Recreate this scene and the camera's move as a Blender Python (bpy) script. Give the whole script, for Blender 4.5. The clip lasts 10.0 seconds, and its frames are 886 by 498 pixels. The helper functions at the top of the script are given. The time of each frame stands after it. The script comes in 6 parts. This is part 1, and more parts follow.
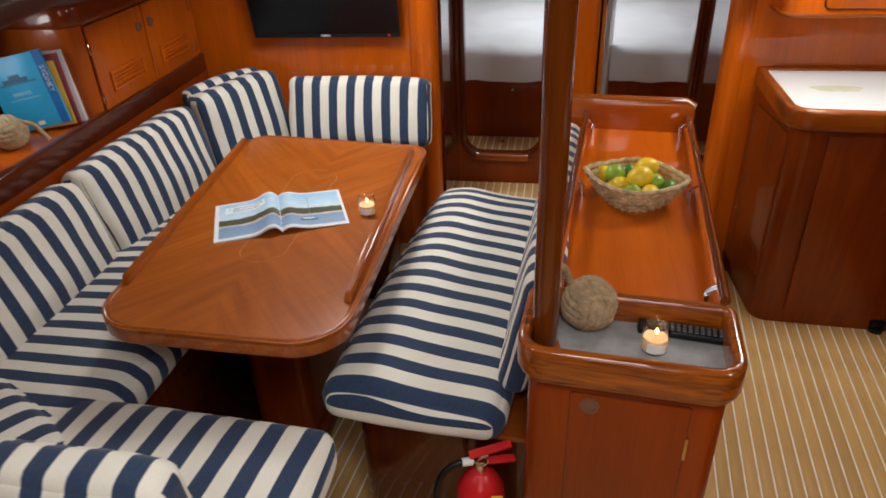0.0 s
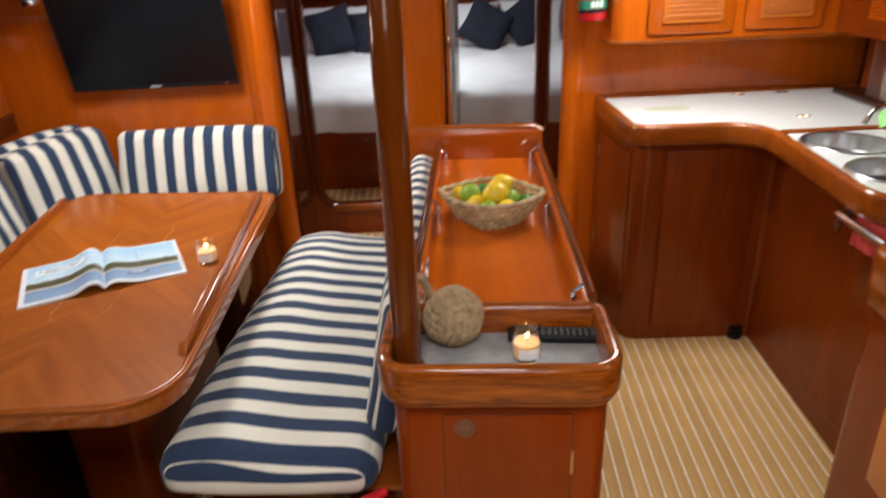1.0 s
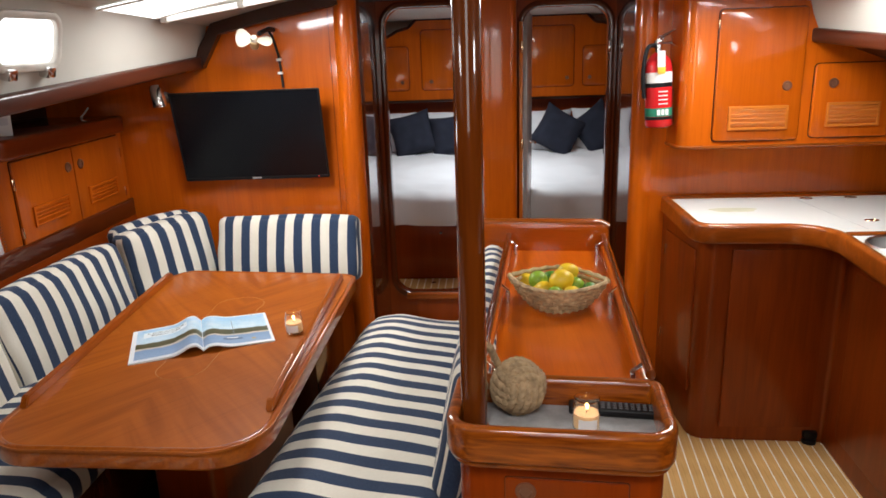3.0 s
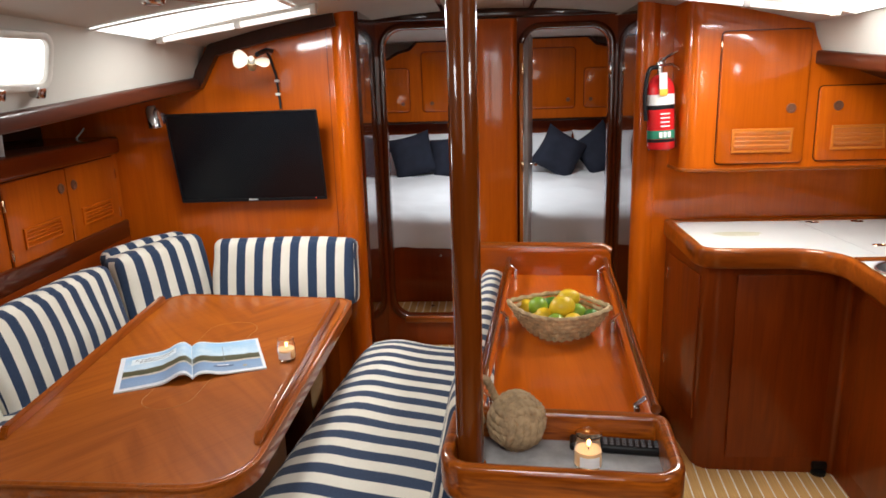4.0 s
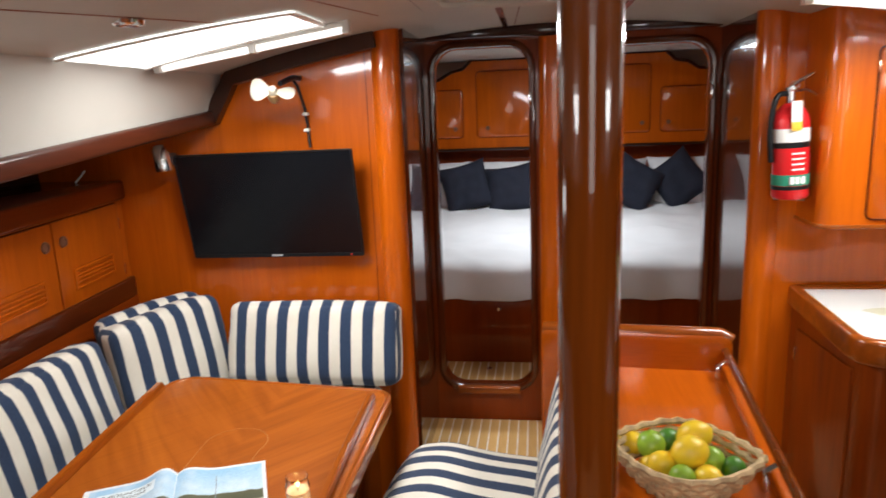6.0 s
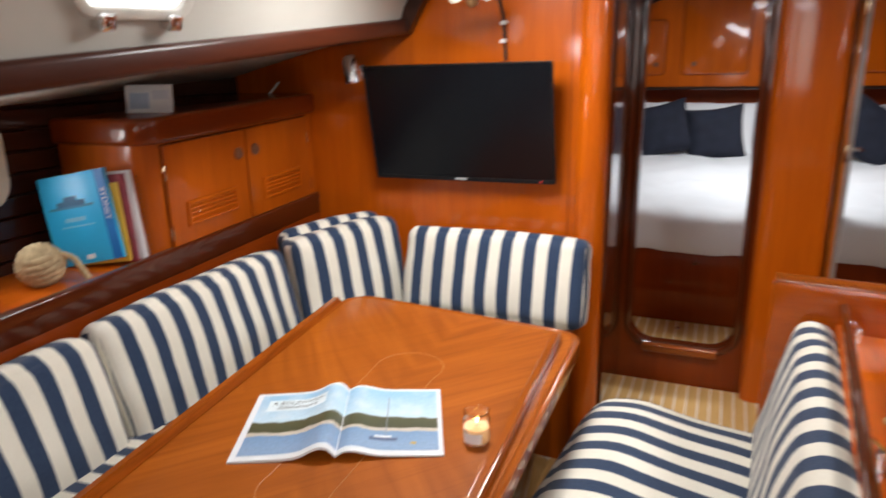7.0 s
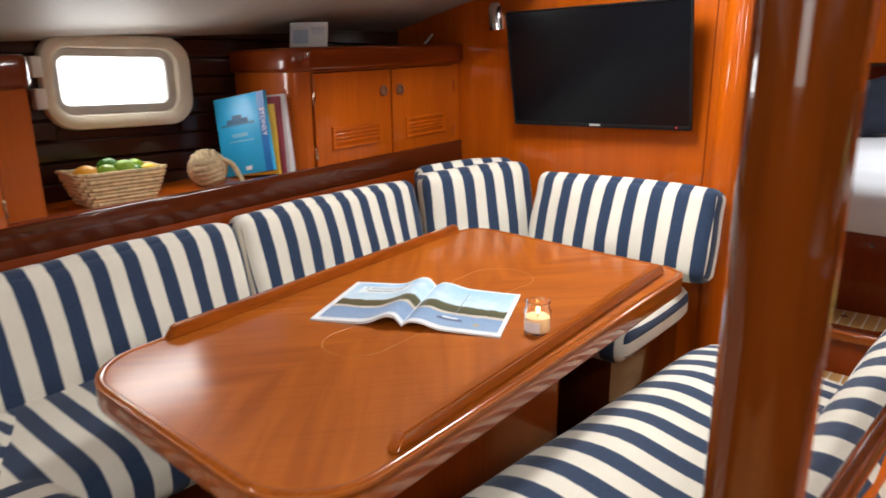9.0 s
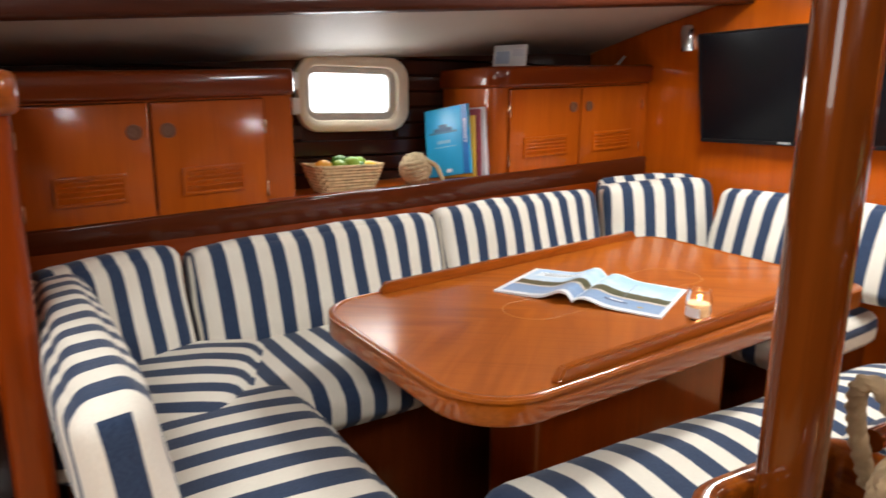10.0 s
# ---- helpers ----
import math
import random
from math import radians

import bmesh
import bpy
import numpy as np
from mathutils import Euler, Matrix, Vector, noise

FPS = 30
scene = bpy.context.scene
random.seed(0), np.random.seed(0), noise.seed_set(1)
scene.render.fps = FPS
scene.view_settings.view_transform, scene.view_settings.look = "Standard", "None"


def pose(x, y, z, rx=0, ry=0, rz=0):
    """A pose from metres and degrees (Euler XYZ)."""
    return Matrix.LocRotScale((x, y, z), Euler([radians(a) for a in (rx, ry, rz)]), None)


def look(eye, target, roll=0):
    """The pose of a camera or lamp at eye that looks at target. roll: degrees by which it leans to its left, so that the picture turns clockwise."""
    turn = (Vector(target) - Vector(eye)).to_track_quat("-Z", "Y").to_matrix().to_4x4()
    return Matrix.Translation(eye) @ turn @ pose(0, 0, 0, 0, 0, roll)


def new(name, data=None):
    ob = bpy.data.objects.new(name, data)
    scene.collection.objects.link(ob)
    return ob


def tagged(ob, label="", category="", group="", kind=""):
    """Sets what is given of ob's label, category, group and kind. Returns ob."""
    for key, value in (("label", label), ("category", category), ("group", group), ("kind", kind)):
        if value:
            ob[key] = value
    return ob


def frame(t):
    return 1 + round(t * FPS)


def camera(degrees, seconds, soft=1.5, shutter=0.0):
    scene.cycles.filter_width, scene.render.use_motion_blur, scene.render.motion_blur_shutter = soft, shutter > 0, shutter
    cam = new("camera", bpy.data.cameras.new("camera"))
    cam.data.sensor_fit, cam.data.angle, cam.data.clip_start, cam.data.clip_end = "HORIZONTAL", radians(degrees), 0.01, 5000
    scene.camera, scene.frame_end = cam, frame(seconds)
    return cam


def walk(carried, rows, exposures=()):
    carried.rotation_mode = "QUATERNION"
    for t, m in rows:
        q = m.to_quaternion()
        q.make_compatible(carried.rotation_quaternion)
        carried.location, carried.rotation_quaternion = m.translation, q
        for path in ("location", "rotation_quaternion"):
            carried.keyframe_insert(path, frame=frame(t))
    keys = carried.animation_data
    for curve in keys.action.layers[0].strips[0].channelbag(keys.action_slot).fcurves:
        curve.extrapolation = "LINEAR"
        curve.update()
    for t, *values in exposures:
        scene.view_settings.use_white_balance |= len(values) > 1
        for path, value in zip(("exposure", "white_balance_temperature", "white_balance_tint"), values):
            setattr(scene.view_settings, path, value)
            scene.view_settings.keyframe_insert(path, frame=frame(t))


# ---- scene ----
cam = camera(67.5, 10.0, 1.6, 0.4)
PATH = [
    (0, (-0.006, -1.169, 1.762), (-0.313, 0.544, 0.777), -2.1),
    (0.5, (0.028, -1.069, 1.626), (-0.2, 0.655, 0.64), -2.1),
    (1, (0.038, -1.089, 1.587), (0.102, 0.741, 0.782), -2.3),
    (1.5, (0.009, -1.145, 1.589), (0.191, 0.743, 0.953), -2.5),
    (2, (-0.001, -1.213, 1.598), (0.021, 0.688, 0.978), -2.3),
    (2.5, (0.015, -1.246, 1.592), (-0.104, 0.669, 1.029), -2.1),
    (4, (0.04, -1.185, 1.588), (-0.095, 0.758, 1.131), -1.7),
    (4.5, (0.043, -1.011, 1.638), (-0.068, 0.943, 1.225), -1.7),
    (5, (0.014, -0.832, 1.708), (-0.089, 1.128, 1.322), -1.7),
    (5.2, (0.0, -0.764, 1.709), (-0.099, 1.196, 1.324), -1.7),
    (6.3, (-0.077, -0.536, 1.651), (-0.457, 1.375, 1.202), -2.0),
    (6.5, (-0.11, -0.51, 1.649), (-0.55, 1.381, 1.167), -1.5),
    (7, (-0.183, -0.392, 1.526), (-0.937, 1.382, 0.994), -1.1),
    (7.5, (-0.184, -0.29, 1.397), (-1.266, 1.301, 0.852), -0.5),
    (8, (-0.129, -0.2, 1.335), (-1.247, 1.365, 0.788), -0.5),
    (8.5, (-0.059, -0.273, 1.33), (-1.19, 1.289, 0.801), -0.4),
    (9, (0.079, -0.381, 1.308), (-1.157, 1.107, 0.797), -0.4),
    (9.5, (0.199, -0.485, 1.281), (-1.218, 0.847, 0.812), -0.1),
    (10, (0.264, -0.554, 1.261), (-1.348, 0.549, 0.83), 0.4),
]
walk(cam, [(t, look(eye, target, roll)) for t, eye, target, roll in PATH],
     [(0, -0.20), (0.5, 0.02), (1.5, 0.10), (2.5, 0.05), (5, 0.06), (7, 0.20), (9, 0.32), (9.5, 0.42), (10, 0.46)])

# ---------- world and light ----------
world = bpy.data.worlds.new("sky")
scene.world = world
world.use_nodes = True
wn = world.node_tree.nodes
sky = wn.new("ShaderNodeTexSky")
sky.sky_type, sky.sun_disc = "NISHITA", False
sky.sun_elevation, sky.sun_rotation = radians(50), radians(200)
world.node_tree.links.new(sky.outputs[0], wn["Background"].inputs[0])
wn["Background"].inputs[1].default_value = 0.12


def area(name, eye, target, sx, sy, watts, colour=(1, 1, 1)):
    d = bpy.data.lights.new(name, "AREA")
    d.shape, d.size, d.size_y, d.energy, d.color = "RECTANGLE", sx, sy, watts, colour
    o = new(name, d)
    o.matrix_world = look(eye, target)
    return o


DAY, NORTH = (0.98, 0.98, 0.962), (0.90, 0.96, 1.0)
# Fill from aft, added behind the view where a companionway is assumed.
area("assumed_companionway_fill", (0.1, -2.55, 1.62), (0.1, 0.6, 1.0), 0.8, 0.75, 5.5, DAY)
area("skylight_daylight_port", (-0.86, 1.27, 1.875), (-0.55, 1.2, 0.0), 0.45, 0.26, 15, DAY)
area("skylight_daylight_starboard", (1.00, 1.22, 1.865), (0.95, 1.1, 0.0), 0.45, 0.26, 16, DAY)
# Overhead fill added aft; the headliner has no opening here.
area("overhead_fill_light", (0.03, -0.95, 1.94), (0.03, -0.95, 0.0), 0.5, 0.45, 14, DAY)
# Unseen bluish fill added to brighten the berth; no hatch is modelled.
area("cabin_fill_light", (0.05, 3.45, 1.95), (0.05, 3.45, 0.0), 0.5, 0.5, 16, NORTH)
area("portlight_daylight", (-2.03, 0.615, 1.295), (-1.0, 0.6, 0.9), 0.3, 0.12, 1.2, DAY)
# Side fills added to light the mast, at the assumed aft portlights.
area("aft_side_fill_port", (-1.25, -0.9, 1.63), (0.0, -0.7, 0.9), 0.5, 0.14, 4, DAY)
area("aft_side_fill_starboard", (1.36, -0.75, 1.64), (0.0, -0.3, 0.9), 0.5, 0.14, 5.5, DAY)


# ---------- materials ----------
def mat(name):
    m = bpy.data.materials.new(name)
    m.use_nodes = True
    return m, m.node_tree.nodes, m.node_tree.links, m.node_tree.nodes["Principled BSDF"]


def ramp(n, stops):
    r = n.new("ShaderNodeValToRGB")
    while len(r.color_ramp.elements) < len(stops):
        r.color_ramp.elements.new(0.5)
    for e, (p, c) in zip(r.color_ramp.elements, stops):
        e.position, e.color = p, (*c, 1)
    return r


def mixer(n, l, fac, a, b, kind="MIX"):
    x = n.new("ShaderNodeMix")
    x.data_type, x.blend_type = "RGBA", kind
    for sock, v in ((x.inputs[0], fac), (x.inputs[6], a), (x.inputs[7], b)):
        if hasattr(v, "links"):
            l.new(v, sock)
        elif isinstance(v, tuple):
            sock.default_value = (*v, 1)
        else:
            sock.default_value = v
    return x.outputs[2]


def bump(n, l, b, height, strength, dist=0.002):
    x = n.new("ShaderNodeBump")
    x.inputs["Strength"].default_value, x.inputs["Distance"].default_value = strength, dist
    l.new(height, x.inputs["Height"])
    l.new(x.outputs[0], b.inputs["Normal"])


def noise_tex(n, l, vec, scale, detail=4, distort=0.0):
    x = n.new("ShaderNodeTexNoise")
    x.inputs["Scale"].default_value, x.inputs["Detail"].default_value, x.inputs["Distortion"].default_value = scale, detail, distort
    l.new(vec, x.inputs["Vector"])
    return x.outputs["Fac"]


def scaled(n, l, scale, rot=(0, 0, 0), middle=None):
    """The object's own coordinates, turned, then scaled; mirrored about middle for book-matched veneer."""
    tc, tn, mp = n.new("ShaderNodeTexCoord"), n.new("ShaderNodeMapping"), n.new("ShaderNodeMapping")
    tn.inputs["Rotation"].default_value = [radians(a) for a in rot]
    mp.inputs["Scale"].default_value = scale
    vec = tc.outputs["Object"]
    if middle:
        sub, ab = n.new("ShaderNodeVectorMath"), n.new("ShaderNodeVectorMath")
        sub.operation, ab.operation = "SUBTRACT", "ABSOLUTE"
        sub.inputs[1].default_value = middle
        l.new(vec, sub.inputs[0])
        l.new(sub.outputs[0], ab.inputs[0])
        vec = ab.outputs[0]
    l.new(vec, tn.inputs["Vector"])
    l.new(tn.outputs[0], mp.inputs["Vector"])
    return mp.outputs[0]


def wood(name, grain, dark, light, gloss=0.2, coat=0.8, rot=(0, 0, 0), middle=None, figure=0.5, relief=0.05, fineness=1.0):
    """Varnished wood, the grain along the axis given (0, 1 or 2)."""
    m, n, l, b = mat(name)
    s = [9.0 * fineness] * 3
    s[grain] = 0.9
    mean = tuple(0.5 * a + 0.5 * c for a, c in zip(dark, light))
    dark, light = (tuple(m_ + (a - m_) * figure for a, m_ in zip(end, mean)) for end in (dark, light))
    fine = noise_tex(n, l, scaled(n, l, s, rot, middle), 2.2, 7, 1.2)
    s2 = [4.0, 4.0, 4.0]
    s2[grain] = 0.5
    broad = noise_tex(n, l, scaled(n, l, s2, rot, middle), 1.0, 2, 0.6)
    s3 = [120.0, 120.0, 120.0]
    s3[grain] = 3.0
    pores = noise_tex(n, l, scaled(n, l, s3, rot), 1.5, 2)
    r = ramp(n, [(0.22, dark), (0.5, mean), (0.78, light)])
    l.new(fine, r.inputs[0])
    tone = ramp(n, [(0.3, (0.86, 0.83, 0.80)), (0.7, (1.08, 1.08, 1.06))])
    l.new(broad, tone.inputs[0])
    c = mixer(n, l, 1.0, r.outputs[0], tone.outputs[0], "MULTIPLY")
    pr = ramp(n, [(0.34, (0.82, 0.78, 0.74)), (0.5, (1, 1, 1))])
    l.new(pores, pr.inputs[0])
    c = mixer(n, l, 0.25 + 0.4 * figure, c, pr.outputs[0], "MULTIPLY")
    info = n.new("ShaderNodeObjectInfo")
    rnd = ramp(n, [(0.0, (0.9, 0.88, 0.86)), (1.0, (1.08, 1.06, 1.05))])
    l.new(info.outputs["Random"], rnd.inputs[0])
    c = mixer(n, l, 1.0, c, rnd.outputs[0], "MULTIPLY")
    l.new(c, b.inputs["Base Color"])
    b.inputs["Roughness"].default_value = gloss + 0.12
    b.inputs["Coat Weight"].default_value, b.inputs["Coat Roughness"].default_value = coat, gloss * 0.4
    b.inputs["Specular IOR Level"].default_value = 0.12
    wav = noise_tex(n, l, scaled(n, l, (5, 5, 5)), 1.0, 2)
    mix = n.new("ShaderNodeMath")
    mix.operation = "MULTIPLY_ADD"
    l.new(pores, mix.inputs[0])
    mix.inputs[1].default_value = 0.12
    l.new(wav, mix.inputs[2])
    if relief:
        bump(n, l, b, mix.outputs[0], relief, 0.006)
    return m


def plain(name, col, rough=0.5, metal=0.0, spread=0.12, scale=14.0, bumpy=0.08, spec=0.5):
    m, n, l, b = mat(name)
    f = noise_tex(n, l, scaled(n, l, (1, 1, 1)), scale, 6)
    r = ramp(n, [(0.3, tuple(c * (1 - spread) for c in col)), (0.7, tuple(min(1, c * (1 + spread)) for c in col))])
    l.new(f, r.inputs[0])
    l.new(r.outputs[0], b.inputs["Base Color"])
    b.inputs["Roughness"].default_value, b.inputs["Metallic"].default_value, b.inputs["Specular IOR Level"].default_value = rough, metal, spec
    if bumpy:
        bump(n, l, b, noise_tex(n, l, scaled(n, l, (1, 1, 1)), scale * 9, 3), bumpy, 0.001)
    return m


def glow(name, col, strength):
    m, n, l, b = mat(name)
    b.inputs["Base Color"].default_value = (*col, 1)
    b.inputs["Emission Color"].default_value, b.inputs["Emission Strength"].default_value = (*col, 1), strength
    return m


def glass(name, rough=0.02, tint=(1, 1, 1)):
    m, n, l, b = mat(name)
    b.inputs["Base Color"].default_value, b.inputs["Roughness"].default_value = (*tint, 1), rough
    b.inputs["Transmission Weight"].default_value, b.inputs["IOR"].default_value = 1.0, 1.45
    return m


def stripe(name, period, share, end, centre, shift=0.0):
    """Cotton canvas with navy stripes across the object's own x, one of them centred at centre."""
    m, n, l, b = mat(name)
    tc, sep = n.new("ShaderNodeTexCoord"), n.new("ShaderNodeSeparateXYZ")
    l.new(tc.outputs["Object"], sep.inputs[0])
    wob = noise_tex(n, l, scaled(n, l, (3, 3, 3)), 1.6, 2)
    add = n.new("ShaderNodeMath")
    add.operation = "MULTIPLY_ADD"
    l.new(wob, add.inputs[0])
    add.inputs[1].default_value = 0.010
    sn, ab, gt, mx = n.new("ShaderNodeSeparateXYZ"), n.new("ShaderNodeMath"), n.new("ShaderNodeMath"), n.new("ShaderNodeMix")
    l.new(tc.outputs["Normal"], sn.inputs[0])
    ab.operation, gt.operation = "ABSOLUTE", "GREATER_THAN"
    l.new(sn.outputs[0], ab.inputs[0])
    l.new(ab.outputs[0], gt.inputs[0])
    gt.inputs[1].default_value = 0.82
    l.new(gt.outputs[0], mx.inputs[0])
    l.new(sep.outputs[0], mx.inputs[2])
    slid = n.new("ShaderNodeMath")
    slid.operation = "ADD"
    slid.inputs[1].default_value = shift
    l.new(sep.outputs[end], slid.inputs[0])
    l.new(slid.outputs[0], mx.inputs[3])
    l.new(mx.outputs[0], add.inputs[2])
    div = n.new("ShaderNodeMath")
    div.operation = "DIVIDE"
    off = n.new("ShaderNodeMath")
    off.operation = "SUBTRACT"
    l.new(add.outputs[0], off.inputs[0])
    off.inputs[1].default_value = centre + 0.005 - period * (share + 0.02) / 2
    l.new(off.outputs[0], div.inputs[0])
    div.inputs[1].default_value = period
    fr = n.new("ShaderNodeMath")
    fr.operation = "FRACT"
    l.new(div.outputs[0], fr.inputs[0])
    e = 0.02
    edge = ramp(n, [(0.0, (0, 0, 0)), (e, (1, 1, 1)), (share, (1, 1, 1)), (share + e, (0, 0, 0))])
    l.new(fr.outputs[0], edge.inputs[0])
    slub = noise_tex(n, l, scaled(n, l, (420, 160, 160)), 1.0, 3)
    dirt = noise_tex(n, l, scaled(n, l, (5, 5, 5)), 1.3, 5)
    cr = ramp(n, [(0.3, (0.76, 0.71, 0.61)), (0.65, (0.83, 0.785, 0.69))])
    l.new(dirt, cr.inputs[0])
    nr = ramp(n, [(0.3, (0.023, 0.040, 0.084)), (0.7, (0.034, 0.058, 0.114))])
    l.new(slub, nr.inputs[0])
    sr = ramp(n, [(0.3, (0.95, 0.945, 0.935)), (0.7, (1.02, 1.02, 1.02))])
    l.new(slub, sr.inputs[0])
    cream = mixer(n, l, 1.0, cr.outputs[0], sr.outputs[0], "MULTIPLY")
    l.new(mixer(n, l, edge.outputs[0], cream, nr.outputs[0]), b.inputs["Base Color"])
    b.inputs["Roughness"].default_value, b.inputs["Sheen Weight"].default_value = 0.85, 0.15
    b.inputs["Specular IOR Level"].default_value = 0.2
    weave = n.new("ShaderNodeMath")
    weave.operation = "MULTIPLY_ADD"
    l.new(slub, weave.inputs[0])
    weave.inputs[1].default_value = 0.25
    l.new(noise_tex(n, l, scaled(n, l, (14, 5, 9)), 1.0, 3), weave.inputs[2])
    bump(n, l, b, weave.outputs[0], 0.35, 0.006)
    return m


W_DARK, W_LIGHT = (0.36, 0.060, 0.002), (0.66, 0.140, 0.004)
WOOD_V = wood("mahogany_upright_grain", 2, W_DARK, W_LIGHT, figure=0.4)
WOOD_X = wood("mahogany_cross_grain", 0, W_DARK, W_LIGHT, figure=0.4)
WOOD_Y = wood("mahogany_long_grain", 1, W_DARK, W_LIGHT, figure=0.4)
LOCKER_V = wood("locker_mahogany_upright_grain", 2, (0.31, 0.054, 0.002), (0.56, 0.120, 0.004), 0.34, 0.6, figure=0.5)
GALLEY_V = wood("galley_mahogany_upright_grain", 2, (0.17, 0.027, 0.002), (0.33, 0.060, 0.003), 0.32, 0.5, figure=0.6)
RED_V = wood("red_mahogany_upright_grain", 2, (0.165, 0.023, 0.002), (0.30, 0.046, 0.002), 0.2, 0.5, figure=0.45)
RED_Y = wood("red_mahogany_long_grain", 1, (0.14, 0.021, 0.002), (0.27, 0.045, 0.003), figure=0.45)
RIM = wood("steamed_mahogany_rim", 0, (0.14, 0.028, 0.003), (0.44, 0.105, 0.009), 0.18, 0.9, figure=0.7)
RIM_FINE = wood("laminated_mahogany_rim", 0, (0.09, 0.014, 0.002), (0.46, 0.115, 0.008), 0.16, 0.9, figure=1.1, fineness=3.2)
RIM_Y = wood("long_grained_mahogany_edge", 1, (0.20, 0.044, 0.003), (0.46, 0.115, 0.008), 0.18, 0.9, figure=0.8, fineness=2.0)
TABLE_W = wood("table_mahogany", 1, (0.24, 0.052, 0.003), (0.46, 0.126, 0.010), 0.44, 0.5, (0, 0, 40), (-0.86, 0.74, 0.0), 0.68)
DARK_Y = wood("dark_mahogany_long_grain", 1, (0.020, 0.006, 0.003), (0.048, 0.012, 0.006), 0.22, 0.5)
DARK_V = wood("dark_mahogany_upright_grain", 2, (0.022, 0.007, 0.004), (0.048, 0.013, 0.006), 0.18, 0.8)
RAIL_Y = wood("brown_mahogany_rail", 1, (0.060, 0.011, 0.003), (0.12, 0.024, 0.006), 0.16, 0.9)
BROWN_V = wood("brown_mahogany_upright_grain", 2, (0.055, 0.011, 0.003), (0.12, 0.022, 0.004), 0.10, 1.0)
MIRROR_V = wood("polished_brown_mahogany", 2, (0.060, 0.012, 0.003), (0.12, 0.022, 0.004), 0.03, 1.0, relief=0)
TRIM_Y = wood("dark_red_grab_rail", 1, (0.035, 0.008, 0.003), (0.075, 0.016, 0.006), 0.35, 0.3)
MAST_M = wood("brown_varnished_mast", 2, (0.070, 0.014, 0.002), (0.145, 0.033, 0.003), 0.04, 1.0, figure=0.8, relief=0.02, fineness=1.5)
TEAK = wood("teak_planks", 1, (0.56, 0.32, 0.11), (0.80, 0.52, 0.21), 0.4, 0.1, figure=1.0)
PALE = wood("pale_louvre_wood", 0, (0.48, 0.13, 0.015), (0.62, 0.20, 0.03), 0.2, 0.7)
HOLLY = plain("pale_caulking", (0.86, 0.81, 0.70), 0.5)
VINYL = plain("cream_headliner_vinyl", (0.46, 0.44, 0.395), 0.6, spread=0.05, scale=3, bumpy=0.15)
WHITE_LAM = plain("white_laminate", (0.76, 0.78, 0.76), 0.3, spread=0.03, scale=2, bumpy=0)
BEZEL = plain("cream_window_frame", (0.70, 0.63, 0.49), 0.45, spread=0.05)
GREYP = plain("grey_window_gasket", (0.56, 0.54, 0.49), 0.45)
BLACK = plain("black_plastic", (0.007, 0.007, 0.008), 0.4, bumpy=0, spec=0.25)
SCREEN = plain("black_screen", (0.003, 0.004, 0.006), 0.22, spread=0.02, bumpy=0, spec=0.3)
CHROME = plain("polished_steel", (0.72, 0.72, 0.72), 0.16, 1.0, spread=0.05, bumpy=0)
BRASS = plain("dull_brass", (0.58, 0.40, 0.24), 0.25, 1.0)
COPPER = plain("copper_brown_lacquer", (0.16, 0.060, 0.032), 0.3)
WORN = plain("worn_bronze", (0.17, 0.075, 0.045), 0.3)
GREYMAT = plain("grey_tray_liner", (0.27, 0.26, 0.26), 0.75, spread=0.15, scale=40, bumpy=0.3)
WHITEP = plain("white_plastic", (0.74, 0.73, 0.68), 0.4, spread=0.04, bumpy=0)
LINEN = plain("white_bed_linen", (0.78, 0.78, 0.80), 0.9, spread=0.03, scale=5, bumpy=0.25)
NAVY = plain("navy_cushion_cloth", (0.011, 0.014, 0.028), 0.9, spread=0.2, bumpy=0.4)
RED = plain("red_enamel", (0.64, 0.018, 0.022), 0.25, spread=0.06, bumpy=0)
WHITE_PAINT = plain("white_enamel", (0.78, 0.78, 0.76), 0.35, spread=0.03, bumpy=0)
DAYGLASS = glow("sunlit_frosted_pane", (0.97, 0.98, 1.0), 2.0)
TUBE = glow("fluorescent_tube", (1.0, 0.98, 0.95), 1.2)


# ---------- building helpers ----------
def thing(name, label, category, group="", kind="", at=(0, 0, 0)):
    o = new(name)
    o.location = at
    o.empty_display_size = 0.05
    return tagged(o, label, category, group, kind)


def mesh_of(name, bm, material, smooth=True):
    me = bpy.data.meshes.new(name)
    bmesh.ops.recalc_face_normals(bm, faces=bm.faces)
    bm.to_mesh(me)
    bm.free()
    me.materials.append(material)
    if smooth:
        for p in me.polygons:
            p.use_smooth = True
        me.set_sharp_from_angle(angle=radians(40))
    return me


def placed(o):
    """Where an object stands in the world, from its own and its parents' poses."""
    return o.matrix_basis if o.parent is None else placed(o.parent) @ o.matrix_parent_inverse @ o.matrix_basis


def part(name, bm, material, parent=None, label="", m=None):
    o = new(name, mesh_of(name, bm, material))
    if m is not None:
        o.matrix_basis = m
    if parent is not None:
        o.parent = parent
        o.matrix_parent_inverse = placed(parent).inverted()
    if label:
        o["label"] = label
    return o


def solid(name, bm, material, label, category, kind="", group="", m=None):
    return tagged(part(name, bm, material, None, "", m), label, category, group, kind)


